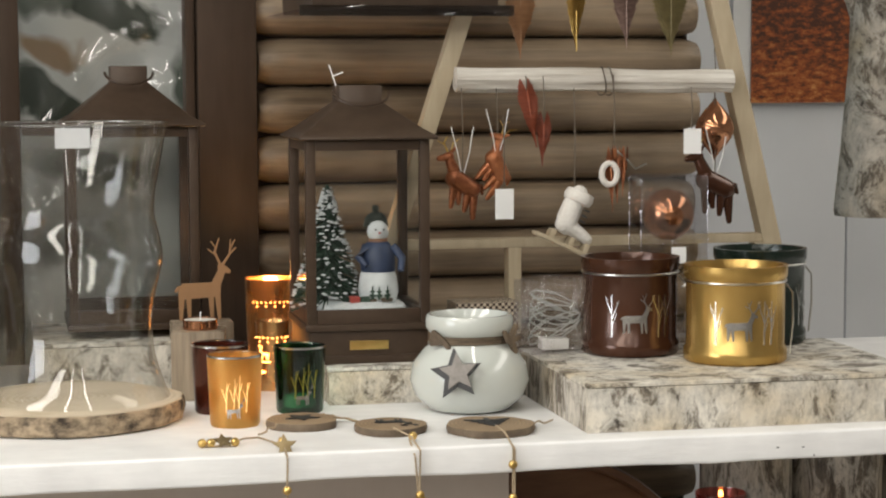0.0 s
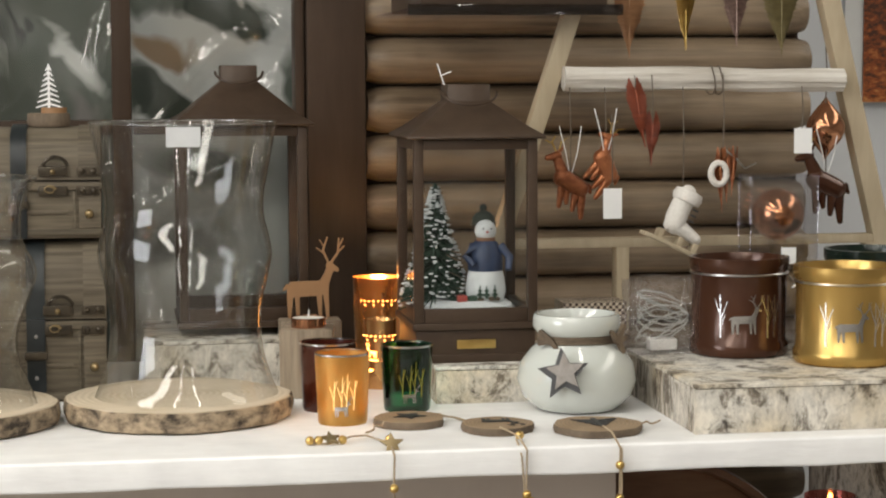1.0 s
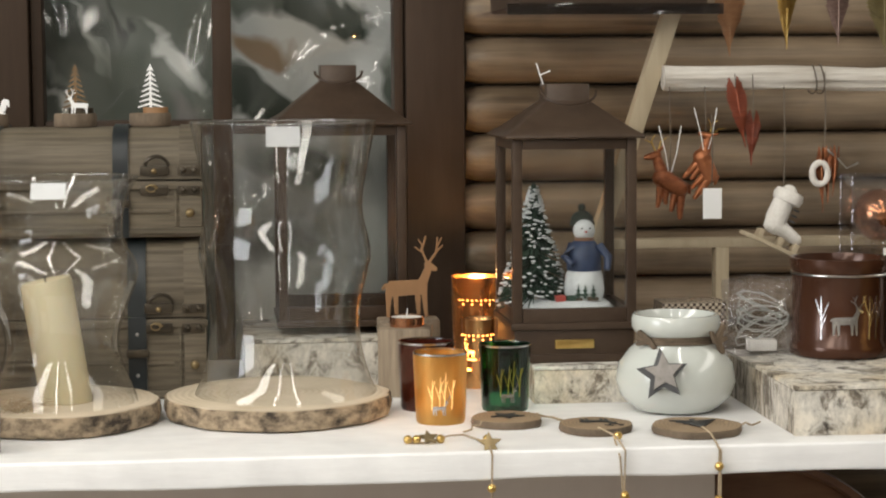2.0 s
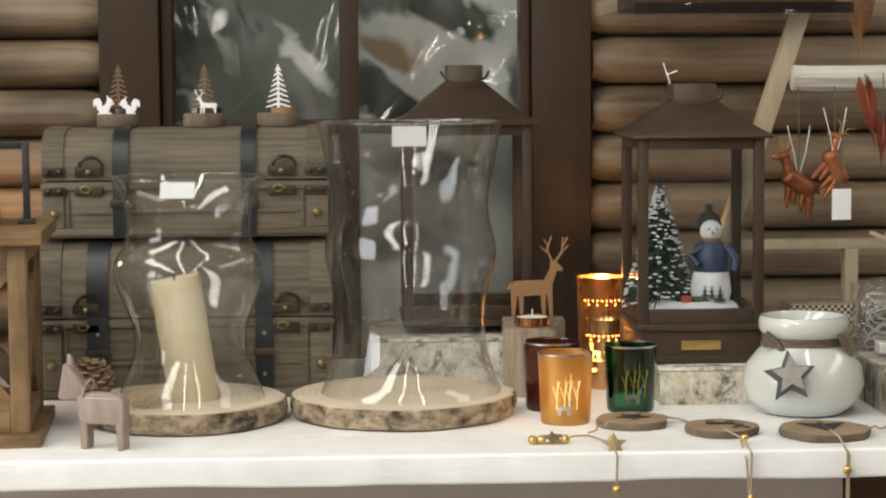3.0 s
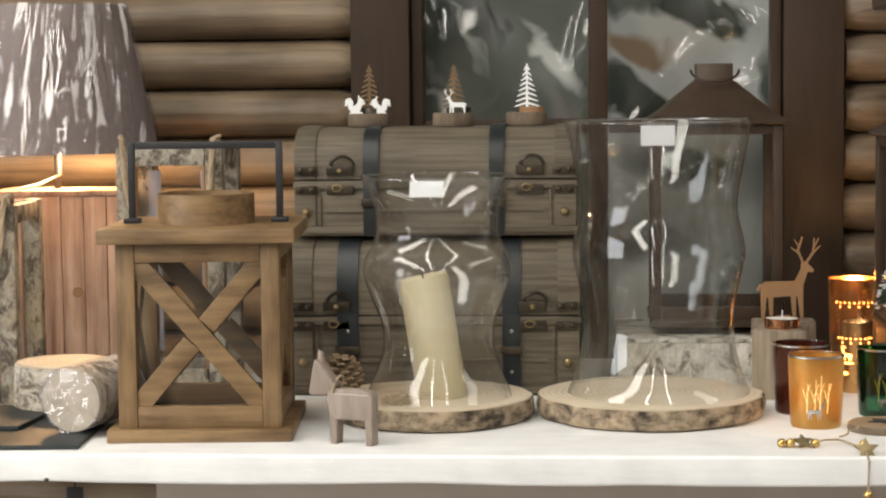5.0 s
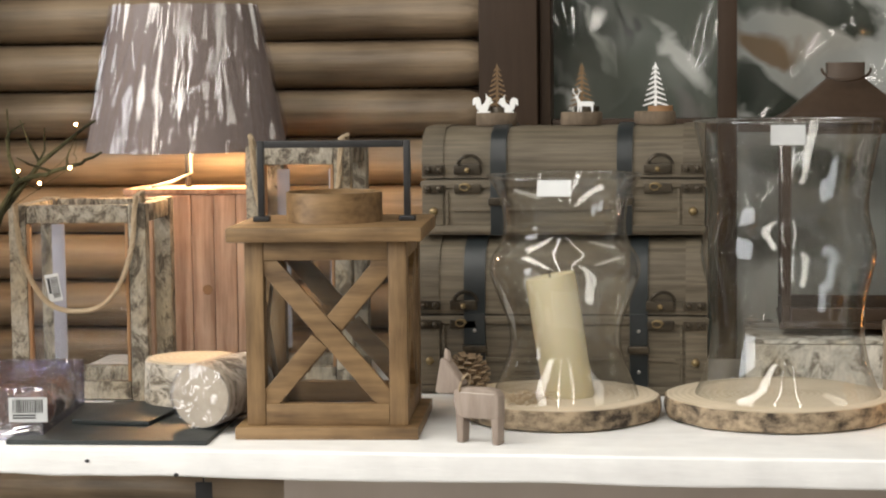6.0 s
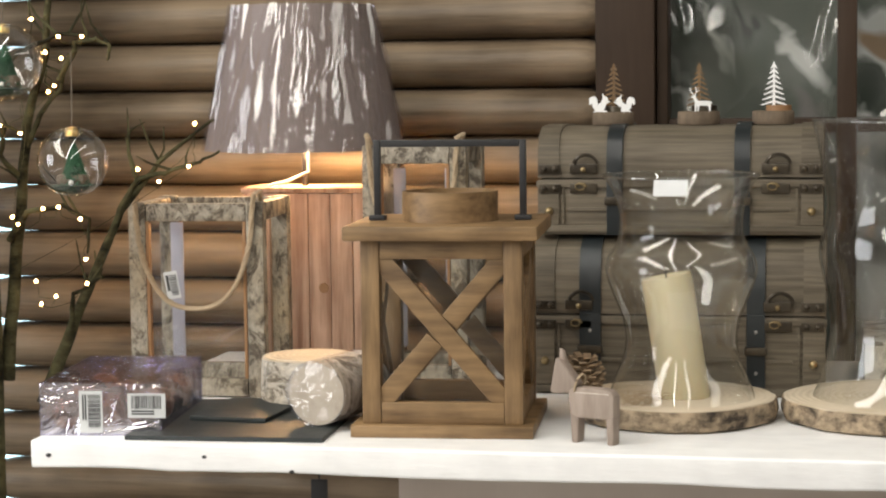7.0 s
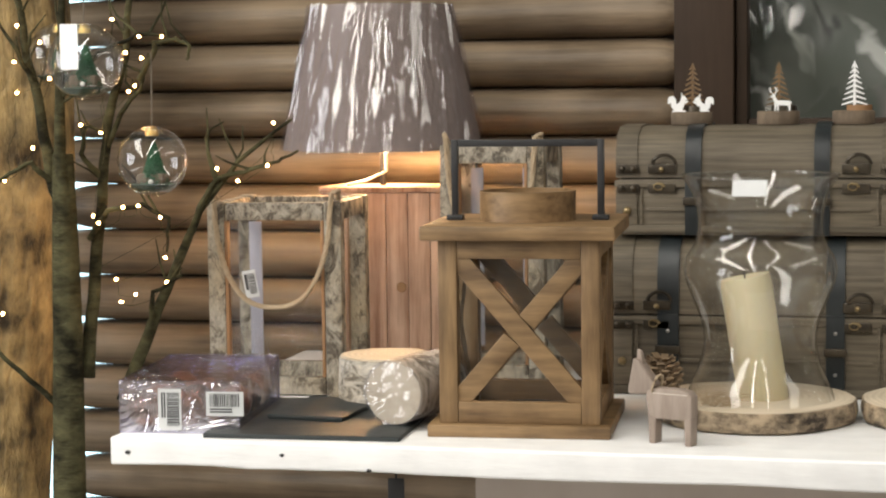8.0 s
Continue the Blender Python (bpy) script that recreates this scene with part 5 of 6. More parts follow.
def folds(parent, x, y, h, r):
    """The bright folded edges of a clear box of half width x, half depth y and height h."""
    for z in (r, h):
        for sy in (-y, y):
            part("fold", tube([(-x, sy, z), (0, sy, z + 0.0004), (x, sy, z)], r, n=6), M_FOLD, parent, "bright folded edge").visible_shadow = False
        for sx in (-x, x):
            part("fold", tube([(sx, -y, z), (sx, 0, z + 0.0004), (sx, y, z)], r, n=6), M_FOLD, parent, "bright folded edge").visible_shadow = False
    for sx in (-x, x):
        for sy in (-y, y):
            part("fold", tube([(sx, sy, 0), (sx, sy, h)], r, n=6), M_FOLD, parent, "bright folded edge").visible_shadow = False


folds(pb, 0.0802, 0.1252, 0.0692, 0.0012)


def barcode(parent, m, w, h, seed):
    lab = part("barcode_label", box(-w / 2, w / 2, -0.0006, 0, -h / 2, h / 2, m=m), M_LABEL, parent, "white label with barcode bars")
    rng = random.Random(seed)
    bm, x = bmesh.new(), -w / 2 + 0.005
    while x < w / 2 - 0.006:
        k = rng.choice((0.0006, 0.0010, 0.0016))
        box(x, x + k, -0.0009, -0.0007, -h * 0.12, h * 0.42, bm=bm)
        x += k + rng.choice((0.0007, 0.0012))
    for q in (-0.22, -0.33):
        box(-w / 2 + 0.005, w * 0.2, -0.0009, -0.0007, h * q - 0.001, h * q + 0.001, bm=bm)
    part("barcode_print", merge(bm, m=m), M_INK, lab)


barcode(pb, pose(-0.012, -0.1258, 0.032, 0, 90, 0), 0.055, 0.031, 1)
barcode(pb, pose(0.062, -0.1258, 0.040, 0, 0, 0), 0.050, 0.032, 2)


M_LILAC = grainy("lilac_reflection", (0.30, 0.295, 0.34), (0.42, 0.41, 0.47), (30, 30, 4), 0.15, relief=0.05)


def birch_lantern(x, y, w, d, h, turn, label, rope=True):
    t = thing("birch_lantern", x, y, TABLE, label, "lantern", turn, "birch lanterns")
    k = 0.026
    for sx in (-1, 1):
        for sy in (-1, 1):
            part("post", box(sx * w - k * (sx > 0), sx * w + k * (sx < 0), sy * d - k * (sy > 0), sy * d + k * (sy < 0), 0, h, 0.004), M_BIRCH_GREY, t, "birch bark post")
    for zz in (0.002, h - k - 0.002):
        for sy in (-1, 1):
            part("rail", box(-w + k + 0.0005, w - k - 0.0005, sy * d - (k - 0.004) * (sy > 0) - 0.002 * (sy < 0) * -1, sy * d + (k - 0.004) * (sy < 0) - 0.002 * (sy > 0), zz, zz + k, 0.003), M_BIRCH_GREY, t)
        for sx in (-1, 1):
            part("rail", box(sx * w - (k - 0.004) * (sx > 0) + 0.002 * (sx < 0), sx * w + (k - 0.004) * (sx < 0) - 0.002 * (sx > 0), -d + k + 0.0005, d - k - 0.0005, zz, zz + k, 0.003), M_BIRCH_GREY, t)
    for sy in (-1, 1):
        part("pane", box(-w + k, w - k, sy * (d - 0.014) - 0.001, sy * (d - 0.014) + 0.001, 0.032, h - 0.032), M_PANE, t).visible_shadow = False
    for sx in (-1, 1):
        part("pane", box(sx * (w - 0.014) - 0.001, sx * (w - 0.014) + 0.001, -d + k, d - k, 0.032, h - 0.032), M_PANE, t).visible_shadow = False
    for sx in (-1, 1):
        for sy in (-1, 1):
            part("inner_edge", box(sx * (w - k - 0.0025) - 0.0023, sx * (w - k - 0.0025) + 0.0023, sy * (d - 0.007) - 0.006, sy * (d - 0.007) + 0.006, k + 0.0025, h - k - 0.0025, 0.0005), M_DEERWOOD, t, "orange-brown inner wood edge")
    # Opaque pale strips stand in for daylight reflected in the side panes.
    for x0, x1 in ((-w + k + 0.006, -w + k + 0.026), (w - k - 0.020, w - k + 0.004)):
        part("glass_edge", box(x0 - 0.012, x1 - 0.012, d - 0.034, d - 0.031, 0.04, h - 0.04, 0.001), M_LILAC, t, "pale lilac strip in place of a pane reflection")
    if rope:
        pts = []
        for i in range(33):
            s = -1 + 2 * i / 32
            pts.append((s * (w - 0.012), -d - 0.006 - 0.004 * math.cos(s * 1.4), h + 0.012 - 0.165 * math.sqrt(max(0, 1 - abs(s) ** 2.6)) * (1 if abs(s) < 1 else 0)))
        pts = [(-w + 0.01, -d + 0.03, h - 0.005), (-w + 0.006, -d + 0.01, h + 0.016)] + pts + [(w - 0.006, -d + 0.01, h + 0.016), (w - 0.01, -d + 0.03, h - 0.005)]
        fine = [Vector(a).lerp(Vector(b), q / 6) for a, b in zip(pts, pts[1:]) for q in range(6)]
        rope_bm = bmesh.new()
        for ph in (0.0, 2.1, 4.2):
            tube([p + 0.0021 * Vector((math.cos(0.62 * i + ph), math.sin(0.62 * i + ph), 0.6 * math.sin(0.62 * i + ph))) for i, p in enumerate(fine)], 0.0023, n=6, bm=rope_bm)
        part("rope_handle", rope_bm, M_ROPE, t, "twisted jute rope handle")
    return t


b = birch_lantern(-0.925, 2.845, 0.1005, 0.092, 0.285, 3, "birch bark lantern with glass sides and rope handle")
barcode(b, pose(-0.035, -0.095, 0.165, 0, 80, 0), 0.04, 0.020, 3)
birch_lantern(-0.632, 3.00, 0.080, 0.080, 0.360, 0, "tall birch bark lantern behind the wooden one")

# table lamp with plank base
lp = thing("table_lamp", -0.838, 3.060, TABLE, "table lamp with rosy plank base and film-wrapped taupe shade", "lamp")
for i in range(6):
    x0 = -0.088 + 0.0355 * i
    part("plank", box(x0, x0 + 0.0347, -0.055 + 0.001 * (i % 2), 0.055, 0, 0.283, 0.0015), M_PLANK, lp)
part("knot", lathe([(0, 0.0), (0.008, 0.0), (0.0075, 0.0012), (0, 0.0014)], 16, m=pose(0.042, -0.0552, 0.135, 90, 0, 0)), M_DEERWOOD, lp, "dark knot")
part("top_board", box(-0.090, 0.1265, -0.057, 0.057, 0.2835, 0.292, 0.002), M_PLANK, lp)
part("rod", tube([(0, 0, 0.292), (0, 0, 0.40)], 0.005, n=10), M_BLACK, lp)
part("cord", tube([(0.008, -0.012, 0.39), (0.009, -0.014, 0.315), (-0.02, -0.03, 0.301), (-0.05, -0.035, 0.294)], 0.0028, n=6), M_PAPER, lp, "white cord")
part("shade", lathe([(0.158, 0.350), (0.110, 0.575), (0.1085, 0.575), (0.1565, 0.350)], 64), M_SHADE, lp, "taupe cloth shade")


def wrap():
    """Tight film drawn over the shade: long flat facets between sharp slanting creases."""
    rng = random.Random(12)
    bm = bmesh.new()
    n, rows_ = 104, []
    for j in range(6):
        k = j / 5
        ring = []
        for i in range(n):
            lean = 3.4 * k + 0.4 * math.sin(i * 0.37)
            a = 2 * math.pi * (i + lean + (rng.uniform(-0.34, 0.34) if 0 < j < 5 else 0.0)) / n
            z = 0.349 + 0.228 * min(1, max(0, k + (rng.uniform(-0.08, 0.08) if 0 < j < 5 else 0.0)))
            r = 0.1605 - 0.048 * (z - 0.349) / 0.228 + (0.0060 if (i + j // 3) % 3 == 0 else 0.0008) * rng.uniform(0.0, 1.0)
            ring.append(bm.verts.new((r * math.cos(a), r * math.sin(a), z)))
        rows_.append(ring)
    for low, high in zip(rows_, rows_[1:]):
        for i in range(n):
            q = (i + 1) % n
            if rng.random() < 0.7:
                bm.faces.new((low[i], low[q], high[i]))
                bm.faces.new((low[q], high[q], high[i]))
            else:
                bm.faces.new((low[i], low[q], high[q]))
                bm.faces.new((low[i], high[q], high[i]))
    bmesh.ops.subdivide_edges(bm, edges=bm.edges[:], cuts=1)
    for v in bm.verts:
        v.co += 0.0006 * noise.noise_vector(v.co * 55)
    return bm


part("film_wrap", wrap(), M_FILM, lp, "crumpled clear film wrap", False).visible_shadow = False
part("bulb", ball(0.028, (0, 0, 0.425), 2), glow("warm_bulb", (1.0, 0.72, 0.42), 6), lp)
data = bpy.data.lights.new("bulb_light", "POINT")
data.energy, data.color, data.shadow_soft_size = 10, (1.0, 0.60, 0.28), 0.03
ob = new("bulb_light", data)
ob.location = (-0.838, 3.060, TABLE + 0.362)
tagged(ob, "warm bulb inside the lamp shade", "lamp bulb")

# ---- the A-shaped frame with driftwood bar and ornaments ----
fr = thing("display_a_frame", 0.88, 2.96, TABLE + 0.0645, "pale wooden A-shaped display frame with a white driftwood bar", "display frame")


def beam(a, b, w, d, m, name="beam"):
    a, b = Vector(a), Vector(b)
    ln, ang = (b - a).length, math.atan2(b.z - a.z, b.x - a.x)
    return part(name, box(0, ln, -d / 2, d / 2, -w / 2, w / 2, 0.0015, m=Matrix.Translation(a) @ Matrix.Rotation(-ang, 4, "Y")), m, fr)


oz = TABLE + 0.0645
beam((0.555 - 0.88, 0, 1.008 - oz - 0.02), (0.674 - 0.88, 0, 1.352 - oz), 0.025, 0.03, M_PALEWOOD)
beam((1.170 - 0.88, 0, 0.990 - oz), (1.0465 - 0.88, 0, 1.50 - oz), 0.029, 0.03, M_PALEWOOD)
beam((0.57 - 0.88, 0.001, 1.004 - oz), (1.172 - 0.88, 0.001, 1.004 - oz), 0.014, 0.028, M_PALEWOOD)
part("leg", box(0.742 - 0.88, 0.762 - 0.88, -0.012, 0.016, 0.0, 0.997 - oz, 0.001), M_PALEWOOD, fr)
part("leg", box(1.14 - 0.88, 1.16 - 0.88, -0.012, 0.016, 0.0, 0.997 - oz, 0.001), M_PALEWOOD, fr)


def drift():
    bm = tube(bent((0.655 - 0.88, -0.03, 1.254 - oz), (1.09 - 0.88, -0.03, 1.247 - oz), 0, 40, 0.006, 3), 0.0185, 0.0165, 40)
    for v in bm.verts:
        k = 0.0030 * noise.noise((v.co.x * 5, v.co.y * 210, v.co.z * 210))
        v.co.z += k
        v.co.y += k
    return bm


part("driftwood_bar", drift(), M_LIMED, fr, "white-washed driftwood bar")


def hung(name, x, z_top, z, y, label, category, group=""):
    """An ornament on a thread; its origin is where the thread is tied."""
    t = thing(name, x, y, z, label, category, 0, group)
    part("thread", tube([(0, 0, 0), (0.001, 0.0, (z_top - z) * 0.5), (0, 0.004, z_top - z)], 0.0009, n=5), M_THREAD, t)
    return t


def feather(ln, w, seed):
    bm = bmesh.new()
    n = 64
    prev = None
    for i in range(n + 1):
        k = i / n
        ww = w * math.sin(math.pi * min(1, 0.06 + 0.94 * k) ** 0.75) * (1 + 0.16 * noise.noise((k * 17, seed, 0)) + (0.12 if i % 3 == 0 else -0.06)) + 0.0006
        zz = -ln * k
        row = [bm.verts.new((s * ww, -0.004 * (1 - s * s) + 0.003 * math.sin(7 * k + seed), zz + (0.02 * abs(s)))) for s in (-1, -0.5, 0, 0.5, 1)]
        if prev:
            for j in range(4):
                bm.faces.new((prev[j], prev[j + 1], row[j + 1], row[j]))
        prev = row
    r = bmesh.ops.solidify(bm, geom=bm.faces[:], thickness=0.0012)
    tube([(0, -0.005, 0.0), (0, -0.006, -ln * 0.96)], 0.0016, 0.0006, 6, bm)
    return bm


for x, z, ln, w, m, nm in ((0.755, 1.41, 0.131, 0.023, grainy("tan_feather", (0.22, 0.10, 0.04), (0.42, 0.22, 0.1), (60, 60, 200), 0.5, relief=0.5), "tan-brown"),
                          (0.842, 1.41, 0.120, 0.014, M_GOLDLEAF, "old gold"), (0.921, 1.41, 0.115, 0.020, grainy("bronze_feather", (0.10, 0.05, 0.035), (0.35, 0.24, 0.2), (90, 90, 200), 0.4, metal=0.4, relief=0.6), "bronze glitter"),
                          (0.992, 1.41, 0.128, 0.026, grainy("olive_leaf", (0.11, 0.085, 0.03), (0.24, 0.19, 0.08), (60, 60, 90), 0.45, relief=0.4), "olive gold")):
    t = hung("feather_ornament", x, 1.50, z, 2.93, nm + " feather ornament hanging on a thread", "feather ornament", "feather ornaments")
    part("feather", feather(ln, w, x * 10), m, t)
M_REDFEATHER = grainy("red_brown_feather", (0.16, 0.03, 0.012), (0.36, 0.085, 0.035), (60, 60, 200), 0.45, relief=0.5)
for x, z, ln, w, a in ((0.757, 1.236, 0.090, 0.013, -10), (0.784, 1.186, 0.066, 0.0105, 3)):
    t = hung("feather_ornament", x, 1.238 + 0.02, z, 2.90, "red-brown feather ornament under the driftwood bar", "feather ornament", "feather ornaments")
    part("feather", merge(feather(ln, w, x), m=pose(0, 0, 0, 0, a, 0)), M_REDFEATHER, t)


HANGING = [(-0.012, 0.006, 0.016, -0.007, 0.0150, 0.0135), (-0.012, 0.011, -0.024, 0.036, 0.0105, 0.0070), (-0.024, 0.038, -0.039, 0.034, 0.0080, 0.0042),
           (0.018, -0.010, 0.021, -0.050, 0.0085, 0.0040), (0.010, -0.012, 0.007, -0.040, 0.0075, 0.0036), (-0.012, -0.004, -0.014, -0.036, 0.0075, 0.0036), (-0.005, -0.006, -0.003, -0.030, 0.0068, 0.0034),
           (0.028, -0.002, 0.032, -0.012, 0.0040, 0.0024), (-0.022, 0.044, -0.016, 0.052, 0.0034, 0.0016)]
ANTLERS = [(-0.026, 0.044, -0.034, 0.058, 0.0016, 0.0010), (-0.034, 0.058, -0.030, 0.068, 0.0012, 0.0008), (-0.034, 0.056, -0.044, 0.060, 0.0011, 0.0007), (-0.022, 0.045, -0.020, 0.060, 0.0016, 0.0009), (-0.020, 0.058, -0.012, 0.066, 0.0011, 0.0007)]


def copper_deer(x, z, y, k, tilt, label, m):
    t = hung("deer_ornament", x, 1.24, z, y, label, "deer ornament", "deer ornaments")
    turn = pose(0, 0, 0, 0, tilt, 0)
    for nm, strokes, mt in (("deer", HANGING, m), ("antlers", ANTLERS, M_GOLDLEAF)):
        bm = bmesh.new()
        for x0, z0, x1, z1, r0, r1 in scaled(strokes, k):
            tube([Vector((x0, 0, z0)).lerp(Vector((x1, 0, z1)), i / 4) for i in range(5)], r0, r1, 12, bm)
            ball(r0, (x0, 0, z0), 2, bm)
            ball(r1, (x1, 0, z1), 2, bm)
        part(nm, merge(bm, m=turn), mt, t)
    for q in (-0.020, 0.014):
        part("white_cord", tube([(0.0, 0, 0.006), (q * 0.5, -0.016, 0.045), (q, -0.014, 0.085)], 0.0008, n=6), M_PAPER, t, "white cord")
    return t


copper_deer(0.661, 1.098, 2.91, 1.0, 6, "glittering copper deer ornament hanging from the bar", M_COPPER)
copper_deer(0.712, 1.124, 2.90, 0.92, 40, "glittering copper deer ornament with white tag", M_COPPER)
copper_deer(1.066, 1.090, 2.93, 1.15, 0, "dark brown deer ornament with white tag", M_MUGBROWN)


def paper_tag(x, y, z0, z1, w, top):
    t = hung("paper_tag", x, top, z1, y, "blank white paper tag on a thread", "tag", "paper tags")
    part("card", box(-w / 2, w / 2, -0.0006, 0.0006, z0 - z1, 0, m=pose(0, -0.004, 0)), M_PAPER, t)


paper_tag(0.7175, 2.88, 1.046, 1.091, 0.028, 1.20)
paper_tag(1.0175, 2.90, 1.139, 1.177, 0.028, 1.24)

sk = hung("ice_skate_ornament", 0.832, 1.24, 1.080, 2.90, "white felt ice skate ornament on a wooden runner", "skate ornament")
M_FELT = grainy("white_felt", (0.62, 0.58, 0.52), (0.82, 0.79, 0.74), (200, 200, 200), 0.95, relief=1.0, distance=0.002)
tilt = pose(0.010, 0, 0, 0, 25, 0) @ Matrix.Diagonal((1.25, 1.25, 0.98, 1))
bm = bmesh.new()
for pts, r0, r1 in (([(-0.002, 0, 0.0), (-0.003, 0, -0.020), (-0.003, 0, -0.042), (0.000, 0, -0.054)], 0.0125, 0.0135), ([(-0.004, 0, -0.054), (0.010, 0, -0.054), (0.022, 0, -0.058), (0.030, 0, -0.060)], 0.0130, 0.0085)):
    tube(pts, r0, r1, 16, bm, tilt)
    for p, r in ((pts[0], r0), (pts[-1], r1)):
        ball(r, tilt @ Vector(p), 3, bm)
part("boot", bm, M_FELT, sk)
cuff = lathe([(0.010, -0.016), (0.0165, -0.014), (0.0185, -0.006), (0.0165, 0.003), (0.010, 0.005)], 28, wob=0.10, seed=2)
part("cuff", merge(cuff, m=tilt), M_FELT, sk, "fluffy white cuff")
for k in range(3):
    part("lace", box(0.009, 0.016, -0.0125, -0.010, -0.040 + 0.009 * k, -0.037 + 0.009 * k, m=tilt), M_INK, sk)
for q in (-0.010, 0.010):
    part("runner", box(-0.034, 0.048, q - 0.002, q + 0.002, -0.086, -0.080, 0.001, m=tilt), M_PALEWOOD, sk)
for q in (-0.014, 0.012, 0.032):
    part("strut", box(q - 0.003, q + 0.003, -0.010, 0.010, -0.081, -0.066, 0.0008, m=tilt), M_PALEWOOD, sk)
ro = hung("ring_ornament", 0.894, 1.26, 1.145, 2.90, "small white fur-ringed ornament with bronze ribbons", "hanging ornament")
part("ring", merge(tube([(0.012 * math.cos(a), 0, 0.016 * math.sin(a)) for a in [2 * math.pi * i / 20 for i in range(21)]], 0.005, n=8), m=pose(-0.008, -0.004, -0.035)), M_FELT, ro)
for q, ln in ((-0.006, 0.085), (0.006, 0.070), (0.016, 0.060)):
    part("ribbon", merge(feather(ln, 0.006, q * 300), m=pose(q, 0, -0.012, 0, q * 300, 0)), M_COPPER, ro, "bronze ribbon")
part("cap", box(-0.004, 0.004, -0.004, 0.004, -0.012, 0.003, 0.002), M_COPPER, ro, "small bronze cap")
part("wire", tube([(0.004, 0, 0.0), (0.02, -0.004, -0.014), (0.034, 0, -0.028), (0.052, 0, -0.02)], 0.0014, n=6), M_WIRE, ro)
for k in range(2):
    ring = [(-0.011 + 0.012 * k + 0.002 * math.sin(2 * a), 0.030 + 0.0215 * math.cos(a), 0.105 + 0.0215 * math.sin(a)) for a in [2 * math.pi * i / 24 for i in range(25)]]
    part("loop", tube(ring, 0.0012, n=6), M_THREAD, ro, "dark twine loop round the driftwood")
cb = hung("copper_bell_ornament", 1.069, 1.30, 1.226, 2.94, "copper coloured glass drop ornament", "hanging ornament")
part("drop", lathe([(0, 0)] + [(0.03 * math.sin(math.pi * q / 14) ** 1.4, -0.1 * q / 14) for q in range(1, 14)] + [(0, -0.1)], 32), M_COPPERBALL, cb)

# clear box with a copper bauble, crumpled bag and small woven box behind the mugs
cx = thing("clear_gift_box", 0.957, 2.83, 0.864, "clear plastic gift box with a copper bauble inside", "gift box", -4)
for a in ((-0.050, 0.050, -0.036, -0.0354, 0, 0.245), (-0.050, 0.050, 0.0354, 0.036, 0, 0.245), (-0.050, -0.0494, -0.0352, 0.0352, 0, 0.245), (0.0494, 0.050, -0.0352, 0.0352, 0, 0.245), (-0.050, 0.050, -0.036, 0.036, 0.2452, 0.2458)):
    part("sheet", box(*a), M_GIFTBOX, cx).visible_shadow = False
folds(cx, 0.0502, 0.0362, 0.2458, 0.0007)
part("bauble", ball(0.0385, (0, 0, 0.188), 4), M_COPPERBALL, cx, "shiny copper bauble")
part("pedestal", lathe([(0, 0), (0.03, 0), (0.012, 0.10), (0.014, 0.150), (0, 0.150)], 20), M_GIFTBOX, cx)
part("price_label", box(-0.004, 0.018, -0.0372, -0.0365, 0.118, 0.142), M_PAPER, cx)

bag = thing("crumpled_clear_bag", 0.757, 2.745, 0.864, "crumpled clear plastic bag with string of lights", "plastic bag")


def crumple():
    bm = bmesh.new()
    bmesh.ops.create_cube(bm, size=1.0, matrix=Matrix.Translation((0, 0, 0.053)) @ Matrix.Diagonal((0.105, 0.06, 0.106, 1)))
    bmesh.ops.subdivide_edges(bm, edges=bm.edges[:], cuts=14, use_grid_fill=True)
    for v in bm.verts:
        n = noise.noise_vector(v.co * 26) * 0.007 + noise.noise_vector(v.co * 60) * 0.003
        n.z = max(n.z, -v.co.z)
        v.co += n
    return bm


part("film", crumple(), film("bag_film", (30, 30, 30), 0.16, 0.8), bag).visible_shadow = False
for k in range(5):
    pts = [(0.035 * math.cos(a * (1.3 + 0.2 * k) + k), 0.018 * math.sin(a + k), 0.03 + 0.01 * k + 0.02 * math.sin(a * 1.7 + k)) for a in [i * 0.45 for i in range(15)]]
    part("cable", tube(pts, 0.0010, n=6), M_CABLE, bag)
part("card", box(-0.02, 0.02, -0.012, 0.012, 0.004, 0.02, 0.002), M_WHITEWAX, bag)

wb = thing("woven_box", 0.648, 2.930, TABLE, "small box with dark and pale woven pattern behind the jar", "woven box")
M_WEAVE, wt, wbs = shader("woven_pattern")
ck = node(wt, "ShaderNodeTexChecker", Scale=210.0)
ck.inputs["Color1"].default_value, ck.inputs["Color2"].default_value = (0.05, 0.03, 0.02, 1), (0.5, 0.42, 0.32, 1)
wt.links.new(coords(wt), ck.inputs["Vector"])
wt.links.new(ck.outputs[0], wbs.inputs["Base Color"])
wbs.inputs["Roughness"].default_value = 0.7
part("box", box(0.0, 0.098, -0.03, 0.03, 0.0, 0.120, 0.002), M_WEAVE, wb)

# clear shelf above the lantern
sh = thing("clear_wall_shelf", 0.565, 3.02, 1.352, "clear acrylic shelf with dark edge fixed to the log wall", "shelf")
part("sheet", box(-0.15, 0.17, -0.13, 0.28, 0, 0.004), M_CLEARBOX, sh).visible_shadow = False
part("edge", box(-0.15, 0.17, -0.136, -0.1305, -0.006, 0.01, 0.001), glass("grey_acrylic", (0.35, 0.35, 0.36), 0.05), sh)
part("tray", box(-0.13, 0.15, -0.12, 0.2, 0.0045, 0.06, 0.003), M_METAL, sh, "dark brown tray")

